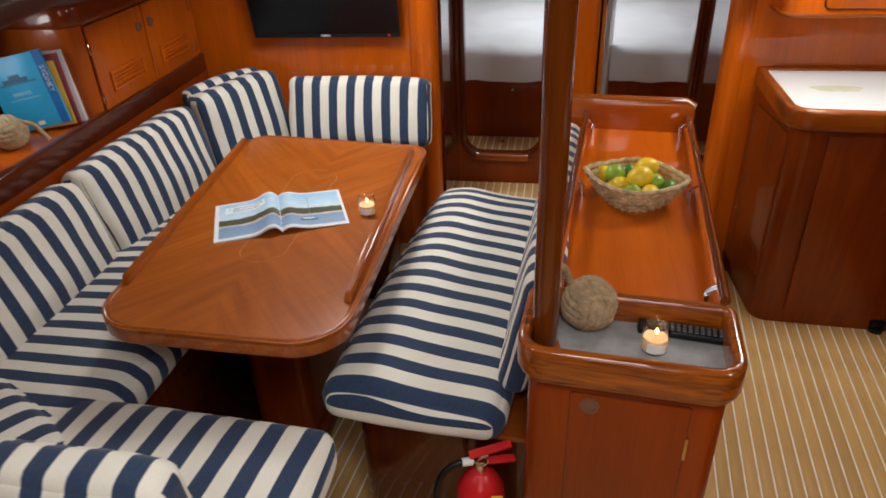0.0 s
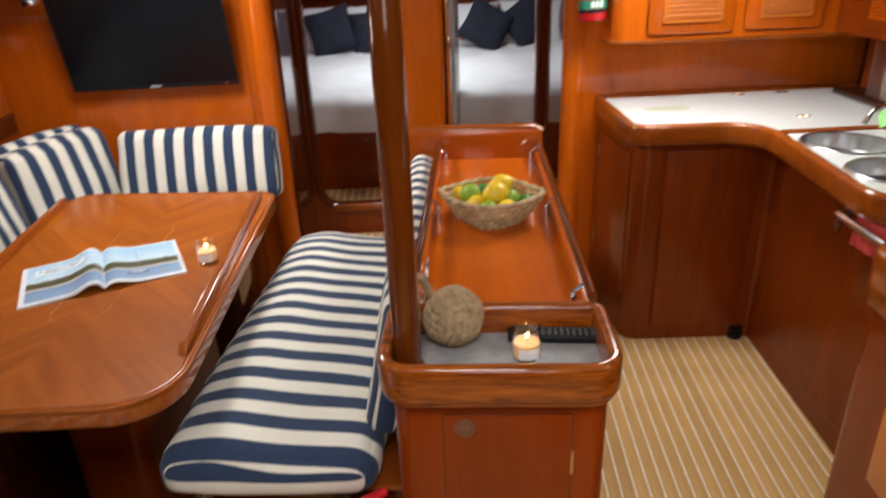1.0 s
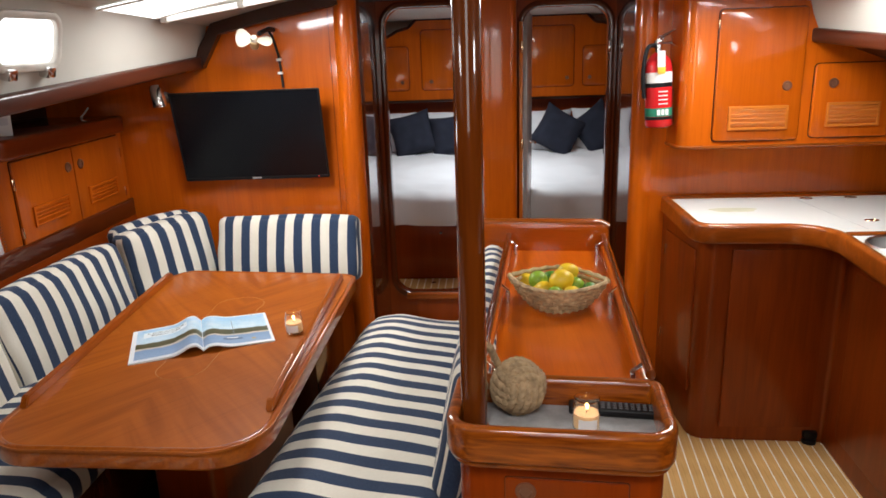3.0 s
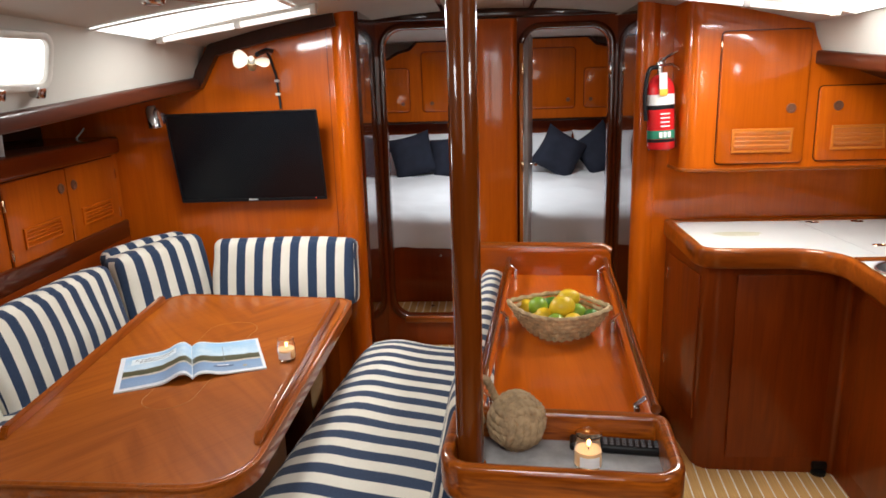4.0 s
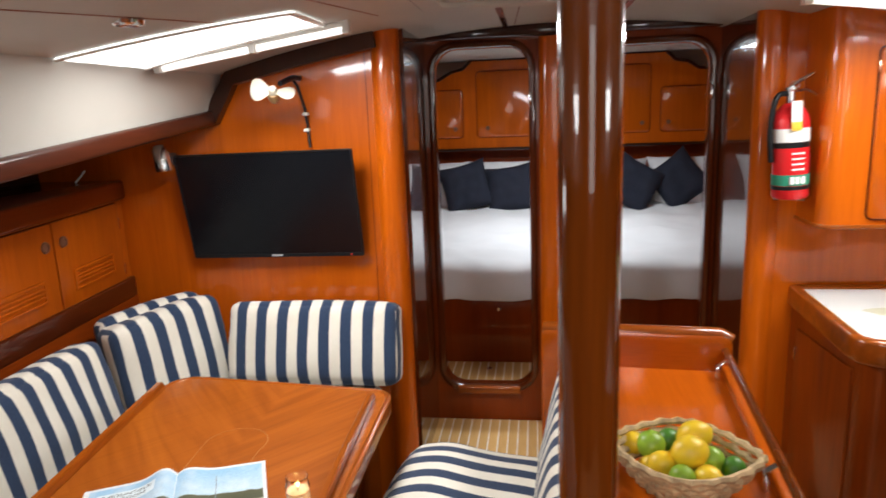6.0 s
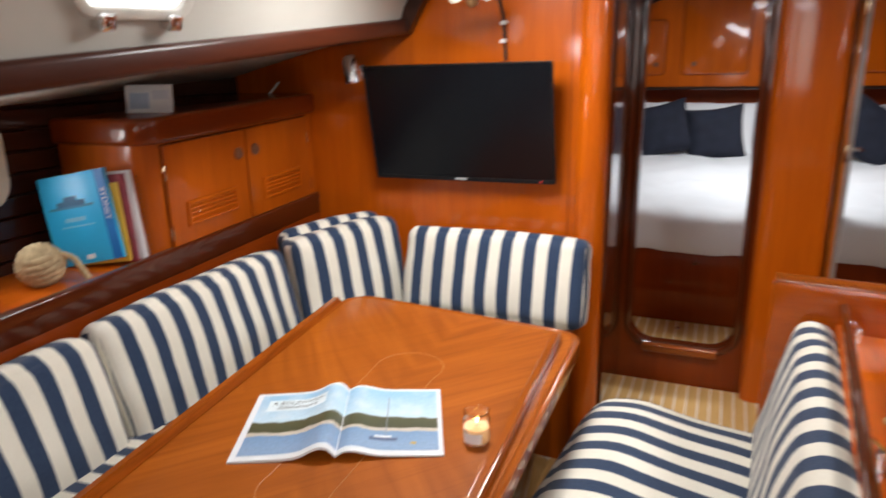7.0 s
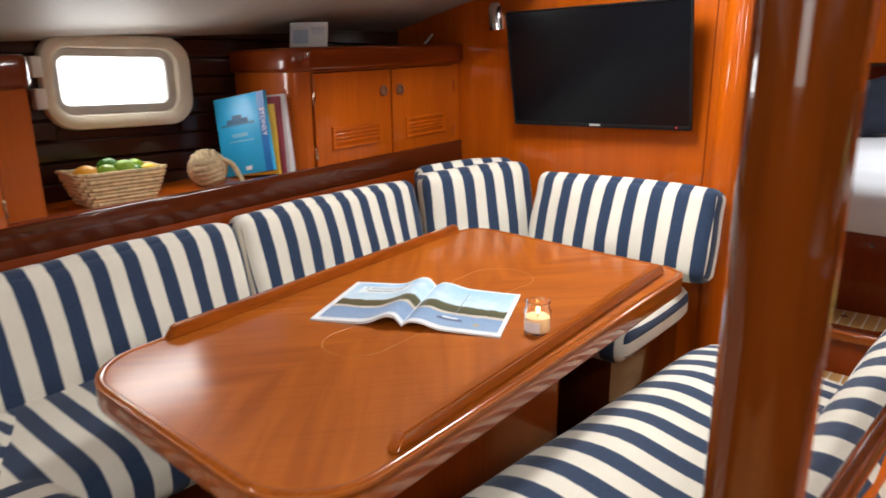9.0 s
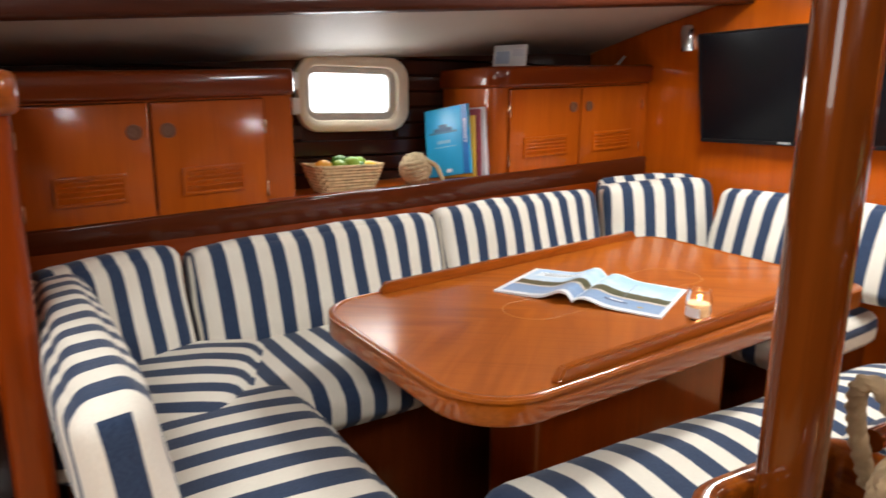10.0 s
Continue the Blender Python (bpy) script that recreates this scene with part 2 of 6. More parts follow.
def box(x0, x1, y0, y1, z0, z1, bevel=0.004, seg=2, bm=None):
    b = bmesh.new()
    bmesh.ops.create_cube(b, size=1)
    for v in b.verts:
        v.co = ((x0 + x1) / 2 + v.co.x * (x1 - x0), (y0 + y1) / 2 + v.co.y * (y1 - y0), (z0 + z1) / 2 + v.co.z * (z1 - z0))
    if bevel:
        bmesh.ops.bevel(b, geom=b.edges[:], offset=bevel, segments=seg, affect="EDGES", profile=0.5)
    return join(bm, b)


def join(bm, b):
    if bm is None:
        return b
    me = bpy.data.meshes.new("tmp")
    b.to_mesh(me)
    bm.from_mesh(me)
    b.free()
    bpy.data.meshes.remove(me)
    return bm


def moved(bm, m):
    bmesh.ops.transform(bm, matrix=m, verts=bm.verts)
    return bm


def rounded(pts, radius, seg=7):
    """A closed outline with its corners rounded; radius may be one number or one a corner."""
    out, k = [], len(pts)
    for i, p in enumerate(pts):
        r = radius[i] if isinstance(radius, (list, tuple)) else radius
        p, a, c = Vector(p), Vector(pts[i - 1]), Vector(pts[(i + 1) % k])
        if r <= 0:
            out.append(p)
            continue
        u, v = (a - p).normalized(), (c - p).normalized()
        half = u.angle(v) / 2
        t = min(r / math.tan(half), (a - p).length * 0.49, (c - p).length * 0.49)
        rr = t * math.tan(half)
        mid = p + (u + v).normalized() * (rr / math.sin(half))
        s, e = p + u * t, p + v * t
        a0, a1 = math.atan2(*(s - mid).yx), math.atan2(*(e - mid).yx)
        d = (a1 - a0 + math.pi) % (2 * math.pi) - math.pi
        out += [mid + Vector((math.cos(a0 + d * j / seg), math.sin(a0 + d * j / seg))) * rr for j in range(seg + 1)]
    return out


def rect(x0, x1, y0, y1, r=0.0, seg=7):
    return rounded([(x0, y0), (x1, y0), (x1, y1), (x0, y1)], r, seg)


def plate(outer, depth, holes=(), bevel=0.0, seg=2):
    """A flat plate in its own x, y from z = 0 to depth, with holes."""
    bm = bmesh.new()
    edges = []
    for ring in (outer, *holes):
        vs = [bm.verts.new((p[0], p[1], 0)) for p in ring]
        edges += [bm.edges.new((vs[i - 1], vs[i])) for i in range(len(vs))]
    if holes:
        bmesh.ops.triangle_fill(bm, edges=edges, use_beauty=True, use_dissolve=False)
    else:
        bm.faces.new([v for v in bm.verts])
    bmesh.ops.recalc_face_normals(bm, faces=bm.faces)
    rim = [e for e in bm.edges if len(e.link_faces) == 1]
    got = bmesh.ops.extrude_face_region(bm, geom=bm.faces[:])
    top = [g for g in got["geom"] if isinstance(g, bmesh.types.BMVert)]
    bmesh.ops.translate(bm, verts=top, vec=(0, 0, depth))
    if bevel:
        ts = set(top)
        es = [e for e in bm.edges if (e.verts[0] in ts) == (e.verts[1] in ts) and len(e.link_faces) == 2 and e.calc_face_angle(0) > 0.9]
        bmesh.ops.bevel(bm, geom=es, offset=bevel, segments=seg, affect="EDGES", profile=0.5, clamp_overlap=True)
    return bm


FRONT = Matrix(((1, 0, 0, 0), (0, 0, -1, 0), (0, 1, 0, 0), (0, 0, 0, 1)))  # plate x, y -> world x, z; depth towards -y
SIDE = Matrix(((0, 0, 1, 0), (1, 0, 0, 0), (0, 1, 0, 0), (0, 0, 0, 1)))    # plate x, y -> world y, z; depth towards +x


def ring_of(outer, inner, depth, bevel=0.003):
    return plate(outer, depth, (inner,), bevel)


def lathe(profile, seg=28):
    """Turned about z: (radius, height) rows."""
    bm = bmesh.new()
    rows = []
    for r, z in profile:
        rows.append([bm.verts.new((0, 0, z))] if r < 1e-6 else [bm.verts.new((r * math.cos(2 * math.pi * i / seg), r * math.sin(2 * math.pi * i / seg), z)) for i in range(seg)])
    for a, b in zip(rows, rows[1:]):
        for i in range(seg):
            j = (i + 1) % seg
            f = [a[i % len(a)], a[j % len(a)], b[j % len(b)], b[i % len(b)]]
            f = list(dict.fromkeys(f))
            if len(f) > 2:
                bm.faces.new(f)
    return bm


def tube(points, r, seg=10, caps=True, bm=None):
    """A round bar through the points; r may be one number or one a point."""
    b = bmesh.new()
    pts = [Vector(p) for p in points]
    rows, up = [], Vector((0.13, 0.21, 0.97))
    for i, p in enumerate(pts):
        d = (pts[min(i + 1, len(pts) - 1)] - pts[max(i - 1, 0)]).normalized()
        u = d.cross(up).normalized()
        w = d.cross(u)
        rr = r[i] if isinstance(r, (list, tuple)) else r
        rows.append([b.verts.new(p + (u * math.cos(2 * math.pi * k / seg) + w * math.sin(2 * math.pi * k / seg)) * rr) for k in range(seg)])
    for a, c in zip(rows, rows[1:]):
        for k in range(seg):
            b.faces.new((a[k], a[(k + 1) % seg], c[(k + 1) % seg], c[k]))
    if caps:
        b.faces.new(rows[0])
        b.faces.new(rows[-1])
    return join(bm, b)


def sweep(outline, z0, z1, width, bevel):
    """A rounded rim that follows a closed outline, width inwards."""
    inner = inset(outline, width)
    return moved(plate(outline, z1 - z0, (inner,), bevel, 3), Matrix.Translation((0, 0, z0)))


def inset(outline, d):
    k, out = len(outline), []
    area2 = sum(outline[i - 1][0] * outline[i][1] - outline[i][0] * outline[i - 1][1] for i in range(k))
    s = 1 if area2 > 0 else -1
    for i in range(k):
        a, p, c = Vector(outline[i - 1]), Vector(outline[i]), Vector(outline[(i + 1) % k])
        n1, n2 = Vector((-(p - a).y, (p - a).x)), Vector((-(c - p).y, (c - p).x))
        if n1.length < 1e-9 or n2.length < 1e-9:
            n1 = n2 = n1 if n1.length > n2.length else n2
        nn = (n1.normalized() + n2.normalized())
        nn = nn.normalized() if nn.length > 1e-6 else n1.normalized()
        out.append(p + nn * d * s / max(0.5, nn.dot(n1.normalized())))
    return out


def padded(lx, ly, lz, r=0.035, crown=(0.0, 0.0, 0.02), cuts=15, seed=0, wrinkle=0.004, hump=0.0):
    """A stuffed cushion about its own centre."""
    bm = bmesh.new()
    bmesh.ops.create_cube(bm, size=2)
    bmesh.ops.subdivide_edges(bm, edges=bm.edges[:], cuts=cuts, use_grid_fill=True)
    half = Vector((lx / 2, ly / 2, lz / 2))
    for v in bm.verts:
        p = Vector([math.sin(c * math.pi / 2) for c in v.co])
        q = Vector([p[i] * half[i] for i in range(3)])
        inner = Vector([max(half[i] - r, 0.001) for i in range(3)])
        c = Vector([max(-inner[i], min(inner[i], q[i])) for i in range(3)])
        d = q - c
        if d.length > 1e-6:
            q = c + d.normalized() * r
        w = [(1 - min(1, abs(p[i])) ** 2.5) for i in range(3)]
        q.x += math.copysign(crown[0] * w[1] * w[2], p.x) if abs(p.x) > 0.6 else 0
        q.y += math.copysign(crown[1] * w[0] * w[2], p.y) if abs(p.y) > 0.6 else 0
        q.z += p.z * crown[2] * w[0] * w[1]
        if hump and p.z > 0:
            q.z += p.z * hump * (math.exp(-((p.y - 0.45) / 0.40) ** 2) - 0.45 * max(0.0, -p.y) - 0.9 * max(0.0, p.x - 0.75) / 0.25)
        s = noise.noise_vector(q * 7 + Vector((seed * 3.1, 0, 0)))
        v.co = q + s * wrinkle
    return bm


def lettering(text, size):
    """Flat letters in the xy plane, centred on x."""
    cu = bpy.data.curves.new("lettering", "FONT")
    cu.body, cu.size, cu.align_x = text, size, "CENTER"
    o = bpy.data.objects.new("lettering", cu)
    me = bpy.data.meshes.new_from_object(o)
    bm = bmesh.new()
    bm.from_mesh(me)
    bpy.data.objects.remove(o)
    bpy.data.curves.remove(cu)
    bpy.data.meshes.remove(me)
    return bm


# ---------- the hull and its linings ----------
Y_BULK = 1.93


def trim_z(y):
    return 1.665 + 0.095 * (y - 1.9)


def camber(x):
    return 2.0 - 0.103 * (x - 0.05) ** 2


def sheet(rows, thick, axis=2):
    """A lining through rows of points, with thickness."""
    bm = bmesh.new()
    g = [[bm.verts.new(p) for p in row] for row in rows]
    for a, b in zip(g, g[1:]):
        for i in range(len(a) - 1):
            bm.faces.new((a[i], a[i + 1], b[i + 1], b[i]))
    got = bmesh.ops.extrude_face_region(bm, geom=bm.faces[:])
    vec = [0, 0, 0]
    vec[axis] = thick
    bmesh.ops.translate(bm, verts=[v for v in got["geom"] if isinstance(v, bmesh.types.BMVert)], vec=vec)
    return bm


# sole: a dark bed, with teak planks and pale strips laid on it further below
solid("floor", box(-2.1, 2.1, -2.7, 4.8, -0.08, -0.012, 0), DARK_Y, "dark bed under the teak and holly sole", "floor", "structure")

# headliner
xs = [-1.245 + i * (1.36 + 1.245) / 24 for i in range(25)]
ceil = sheet([[(x, y, camber(x)) for x in xs] for y in (-2.7, -1.5, -0.5, 0.5, 1.2, 1.9, 2.46)], 0.03)
solid("ceiling", ceil, VINYL, "cream vinyl headliner with a slight camber", "ceiling", "structure")
for x, y0, y1 in ((-0.17, -2.6, 1.0), (0.27, -2.6, 1.0), (0.27, 1.52, 2.40), (-0.17, 1.52, 2.40)):
    solid("trim", box(x - 0.011, x + 0.011, y0, y1, camber(x) - 0.006, camber(x) + 0.01, 0.002), RED_Y, "narrow mahogany batten on the headliner", "trim", "structure")
for (xa, ya), (xb, yb) in (((-1.03, -1.0), (-0.543, 1.60)), ((-1.20, 0.0), (-0.885, 1.16)), ((1.13, -1.0), (0.643, 1.60)), ((1.30, 0.0), (0.99, 1.16)), ((0.19, 1.68), (0.235, 2.3)), ((-0.09, 1.68), (-0.13, 2.3))):
    pts = [(xa + (xb - xa) * k / 12, ya + (yb - ya) * k / 12, camber(xa + (xb - xa) * k / 12) + 0.0005) for k in range(13)]
    solid("trim", tube(pts, 0.0024, 6), RED_V, "thin dark joint between headliner panels", "trim", "structure")
solid("ceiling_cabin", box(-1.7, 1.7, 2.49, 4.8, 2.02, 2.06, 0), VINYL, "cream lining over the forward cabin", "ceiling", "structure")

for side, x_low, x_up in ((-1, -1.31, -1.245), (1, 1.42, 1.36)):
    word = "port" if side < 0 else "starboard"
    def rail_z(y):
        return trim_z(y) + (0.04 if side > 0 else 0.0)

    # coachroof side with its opening portlight
    top_y = [-2.7 + i * 0.58 for i in range(9)]
    rows = [[(x_low, min(y, 2.0), rail_z(min(y, 2.0))), (x_up, min(y, 2.0), camber(x_up) + 0.02)] for y in top_y]
    solid("wall_coachroof_" + word, sheet(rows, 0.03 * side, 0), VINYL, "cream vinyl lining of the cabin side", "wall", "structure")
    rows = [[(x_low, y, rail_z(y) + 0.004), (side * 1.7, y, 1.60 + 0.075 * (y - 2.0)), (side * 2.12, y, 1.50 + 0.06 * (y - 2.0))] for y in (-2.7, -1.5, -0.5, 0.5, 1.3, 2.0)]
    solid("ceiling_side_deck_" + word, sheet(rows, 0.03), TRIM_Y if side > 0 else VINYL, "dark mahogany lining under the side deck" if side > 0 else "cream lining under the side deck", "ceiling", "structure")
    bm = box(x_low - 0.035, x_low + 0.035, -2.7, 2.0, -0.028, 0.028, 0.012, 3)
    for v in bm.verts:
        v.co.z += rail_z(v.co.y)
    solid("trim", bm, TRIM_Y, "red-brown mahogany grab rail along the cabin side", "trim", "structure")
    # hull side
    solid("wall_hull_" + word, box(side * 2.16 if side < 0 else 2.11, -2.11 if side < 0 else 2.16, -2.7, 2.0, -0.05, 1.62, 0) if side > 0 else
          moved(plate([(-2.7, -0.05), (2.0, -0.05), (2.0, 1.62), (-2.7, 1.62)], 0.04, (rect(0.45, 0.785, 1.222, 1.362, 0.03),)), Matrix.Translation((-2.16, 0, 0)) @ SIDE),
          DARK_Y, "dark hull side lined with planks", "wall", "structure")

# port planking strips above the shelf, each its own board
hull = bpy.data.objects["wall_hull_port"]
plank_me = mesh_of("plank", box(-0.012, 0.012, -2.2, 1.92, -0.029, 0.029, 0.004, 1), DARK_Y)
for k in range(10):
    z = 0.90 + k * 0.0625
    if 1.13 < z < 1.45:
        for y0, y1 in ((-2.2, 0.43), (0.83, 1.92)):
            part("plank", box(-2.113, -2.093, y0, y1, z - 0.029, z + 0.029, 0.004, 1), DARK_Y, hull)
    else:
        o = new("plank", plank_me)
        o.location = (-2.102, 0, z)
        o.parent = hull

# saloon bulkhead, port of the passage, with its rounded post
solid("wall_bulkhead_port", box(-2.1, -0.60, Y_BULK, Y_BULK + 0.05, -0.05, 2.02, 0), WOOD_V, "glossy orange mahogany main bulkhead", "wall", "structure")
solid("wall_bulkhead_starboard", box(0.90, 2.1, 1.94, 1.99, -0.05, 2.02, 0), WOOD_V, "glossy mahogany bulkhead behind the galley", "wall", "structure")


def post(x, y, r, z0, z1, flat):
    return lathe([(0, z0), (r, z0), (r, z1), (0, z1)], 40)


for x, y, r in ((-0.607, 1.957, 0.055), (0.772, 1.965, 0.055)):
    solid("trim", moved(post(x, y, r, 0, 2.0, 0), Matrix.Translation((x, y, 0))), WOOD_V, "rounded glossy mahogany corner post", "post", "structure")
solid("trim", box(-0.682, -0.679, 1.9275, 1.932, 0.9, 1.95, 0), RED_V, "fine seam where the veneer meets the post", "trim", "structure")
solid("wall_passage_port", box(-0.60, -0.538, 1.97, 2.45, 0.0, 2.02, 0.0), MIRROR_V, "polished dark mahogany passage side", "wall", "structure")
solid("wall_passage_starboard", box(0.724, 0.80, 1.985, 2.45, 0.0, 2.02, 0.0), MIRROR_V, "polished dark mahogany passage side", "wall", "structure")
solid("wall_galley_return", box(0.772, 0.93, 1.925, 1.965, 0.0, 2.02, 0.0), WOOD_V, "glossy mahogany panel beside the passage", "wall", "structure")

# wall of the forward cabins, with two arched doorways
DOORS = ((-0.50, -0.075, 0.335, 1.925), (0.235, 0.69, 0.335, 1.905))
holes = [rect(x0, x1, z0, z1, 0.10) for x0, x1, z0, z1 in DOORS]
solid("wall_cabin", moved(plate([(-1.75, -0.05), (1.75, -0.05), (1.75, 2.05), (-1.75, 2.05)], 0.05, holes), Matrix.Translation((0, 2.50, 0)) @ FRONT),
      RED_V, "dark mahogany wall with two arched doorways", "wall", "structure")
for i, (x0, x1, z0, z1) in enumerate(DOORS):
    d = thing("door_frame", "dark mahogany frame round an arched doorway", "door frame", "cabin doorways", "structure", (x0, 2.44, 0))
    part("frame", moved(ring_of(rect(x0 - 0.028, x1 + 0.028, z0 - 0.028, z1 + 0.028, 0.125), rect(x0 + 0.004, x1 - 0.004, z0 + 0.004, z1 - 0.004, 0.096), 0.082, 0.010),
                        Matrix.Translation((0, 2.52, 0)) @ FRONT), BROWN_V, d)
    part("strike_plate", box(x1 - 0.004, x1 + 0.008, 2.432, 2.440, 1.66, 1.72, 0.001), CHROME, d, "chrome strike plate")
    part("sill", box(x0 + 0.06, x1 - 0.06, 2.415, 2.445, z0 - 0.03, z0 + 0.006, 0.008, 3), RIM, d, "worn varnished sill")
solid("trim", box(-0.62, 0.80, 2.36, 2.448, 1.955, 2.01, 0.006), DARK_V, "dark mahogany beam over the doorways", "beam", "structure")
# rounded post between the doorways
b = moved(plate(rounded([(-0.035, 2.45), (0.205, 2.45), (0.205, 2.37), (-0.035, 2.37)], [0, 0, 0.05, 0.05]), 1.95), Matrix.Translation((0, 0, 0.0)))
solid("trim", b, WOOD_V, "broad orange mahogany post between the doorways", "post", "structure")
# passage step
solid("floor_passage", box(-0.56, 0.80, 1.62, 2.45, -0.01, 0.150, 0.0), DARK_Y, "raised step before the cabin doorways", "step", "structure")
solid("floor_cabin", box(-1.7, 1.7, 2.50, 4.8, 0.2, 0.268, 0.0), DARK_Y, "raised sole of the forward cabin", "floor", "structure")

# forward cabin shell
solid("wall_cabin_port", box(-1.75, -1.70, 2.5, 4.8, 0, 2.05, 0), WOOD_V, "mahogany cabin side", "wall", "structure")
solid("wall_cabin_starboard", box(1.70, 1.75, 2.5, 4.8, 0, 2.05, 0), WOOD_V, "mahogany cabin side", "wall", "structure")
solid("wall_bow", box(-1.75, 1.75, 4.80, 4.85, 0, 2.1, 0), VINYL, "cream vinyl lining at the bow", "wall", "structure")
# aft end, unseen and assumed, with a companionway opening for the fill lamp
solid("wall_aft", moved(plate([(-2.15, -0.05), (2.15, -0.05), (2.15, 2.05), (-2.15, 2.05)], 0.05, (rect(-0.32, 0.52, 1.22, 2.02, 0.02),)), Matrix.Translation((0, -2.65, 0)) @ FRONT),
      WOOD_V, "unseen mahogany aft bulkhead with an assumed companionway opening", "wall", "structure")

# dark beam and knee that frame the bulkhead under the headliner
for side, xo, xi in ((-1, -1.30, -0.63), (1, 1.42, 0.92)):
    pts = [(x, 1.905 if side < 0 else 1.875, camber(x) - 0.028) for x in (xi, (xi + side * 1.23) / 2, side * 1.23 + 0.03)] + [(xo, 1.905 if side < 0 else 1.875, trim_z(1.9) + (0.03 if side > 0 else -0.01))]
    bm = bmesh.new()
    w = 0.029
    ring = []
    for i, p in enumerate(pts):
        p = Vector(p)
        d = (Vector(pts[min(i + 1, 3)]) - Vector(pts[max(i - 1, 0)])).normalized()
        up = Vector((-d.z, 0, d.x))
        ring.append([bm.verts.new(p + up * s * w + Vector((0, t, 0))) for s, t in ((-1, -0.022), (1, -0.022), (1, 0.022), (-1, 0.022))])
    for a, c in zip(ring, ring[1:]):
        for k in range(4):
            bm.faces.new((a[k], a[(k + 1) % 4], c[(k + 1) % 4], c[k]))
    bm.faces.new(ring[0]), bm.faces.new(ring[-1])
    solid("trim", bm, DARK_V, "dark mahogany deck beam with a bolted knee", "beam", "structure")

# ---------- deck openings ----------
def on_liner(x0, x1, aft, fore, drop, n_=14):
    """A strip that follows the headliner's camber; aft and fore give y at its two ends."""
    rows = []
    for k in range(n_ + 1):
        f = k / n_
        x = x0 + (x1 - x0) * f
        rows.append([(x, aft[0] + (aft[1] - aft[0]) * f, camber(x) - drop), (x, fore[0] + (fore[1] - fore[0]) * f, camber(x) - drop)])
    return sheet(rows, 0.004)


for x0, x1, aft, fore in ((-1.240, -0.700, (1.00, 1.245), (1.400, 1.520)), (1.345, 0.812, (0.98, 1.20), (1.36, 1.47))):
    h = thing("skylight", "bright white skylight let into the headliner", "skylight", "saloon skylights", "structure", ((x0 + x1) / 2, 1.27, camber((x0 + x1) / 2)))
    part("pane", on_liner(x0, x1, aft, fore, 0.006), DAYGLASS, h, "glaring frosted pane")
    for off in (aft, fore):
        part("frame_edge", on_liner(x0, x1, tuple(v - 0.009 for v in off), tuple(v + 0.009 for v in off), 0.011), WHITEP, h)
    part("frame_edge", on_liner(x1 - 0.009, x1 + 0.009, (aft[1], aft[1]), (fore[1], fore[1]), 0.011, 2), WHITEP, h)
hh = thing("deck_hatch", "pale framed deck hatch recessed into the headliner", "hatch", "", "structure", (0.03, 1.40, 1.98))
part("frame", moved(ring_of(rect(-0.43, 0.43, -0.245, 0.245, 0.03), rect(-0.36, 0.36, -0.18, 0.18, 0.03), 0.016, 0.005), Matrix.Translation((0.03, 1.40, 1.972))), VINYL, hh)
part("gasket", moved(ring_of(rect(-0.437, 0.437, -0.252, 0.252, 0.035), rect(-0.428, 0.428, -0.243, 0.243, 0.03), 0.006, 0.001), Matrix.Translation((0.03, 1.40, 1.974))), GREYMAT, hh, "grey outer gasket")
part("pane", moved(plate(rect(-0.37, 0.37, -0.19, 0.19, 0.03), 0.004), Matrix.Translation((0.03, 1.40, 1.986))), plain("grey_hatch_blind", (0.50, 0.49, 0.46), 0.5), hh)

def tube_lamp(a, b):
    t = thing("fluorescent_lamp", "slim white fluorescent tube under the headliner", "lamp", "saloon tube lamps", "", a)
    a, b = Vector(a), Vector(b)
    part("tube", tube([a, b], 0.011, 14), TUBE, t, "glowing white tube")
    part("batten", tube([a + Vector((0, 0.004, 0.018)), b + Vector((0, 0.004, 0.018))], 0.012, 8), WHITEP, t)
    for k in (0.01, 0.5, 0.99):
        p = a.lerp(b, k)
        part("clip", box(p.x - 0.012, p.x + 0.012, p.y - 0.018, p.y + 0.018, p.z - 0.014, p.z + 0.05, 0.003), WHITEP, t)
tube_lamp((-0.634, 1.57, 1.925), (-1.23, 1.45, 1.822))
tube_lamp((0.70, 1.50, 1.925), (1.27, 1.34, 1.825))

# opening portlight in the coachroof side
p = thing("window_2", "opening portlight with bright frosted glass in the cabin side", "window", "", "structure", (-1.27, 0.67, 1.71))
lean = Matrix.Translation((-1.274, 0.655, 1.712)) @ pose(0, 0, 0, 2.5, 14, 0) @ SIDE
part("pane", moved(plate(rect(-0.125, 0.125, -0.062, 0.062, 0.03), 0.006), lean), DAYGLASS, p, "glaring frosted pane")
part("frame", moved(ring_of(rect(-0.15, 0.15, -0.085, 0.085, 0.05), rect(-0.125, 0.125, -0.062, 0.062, 0.03), 0.022, 0.006), lean), GREYP, p)
for dy in (-0.085, 0.085):
    part("dog", moved(box(dy - 0.018, dy + 0.018, -0.105, -0.072, 0.0, 0.035, 0.006), lean), CHROME, p, "chrome closing dog")

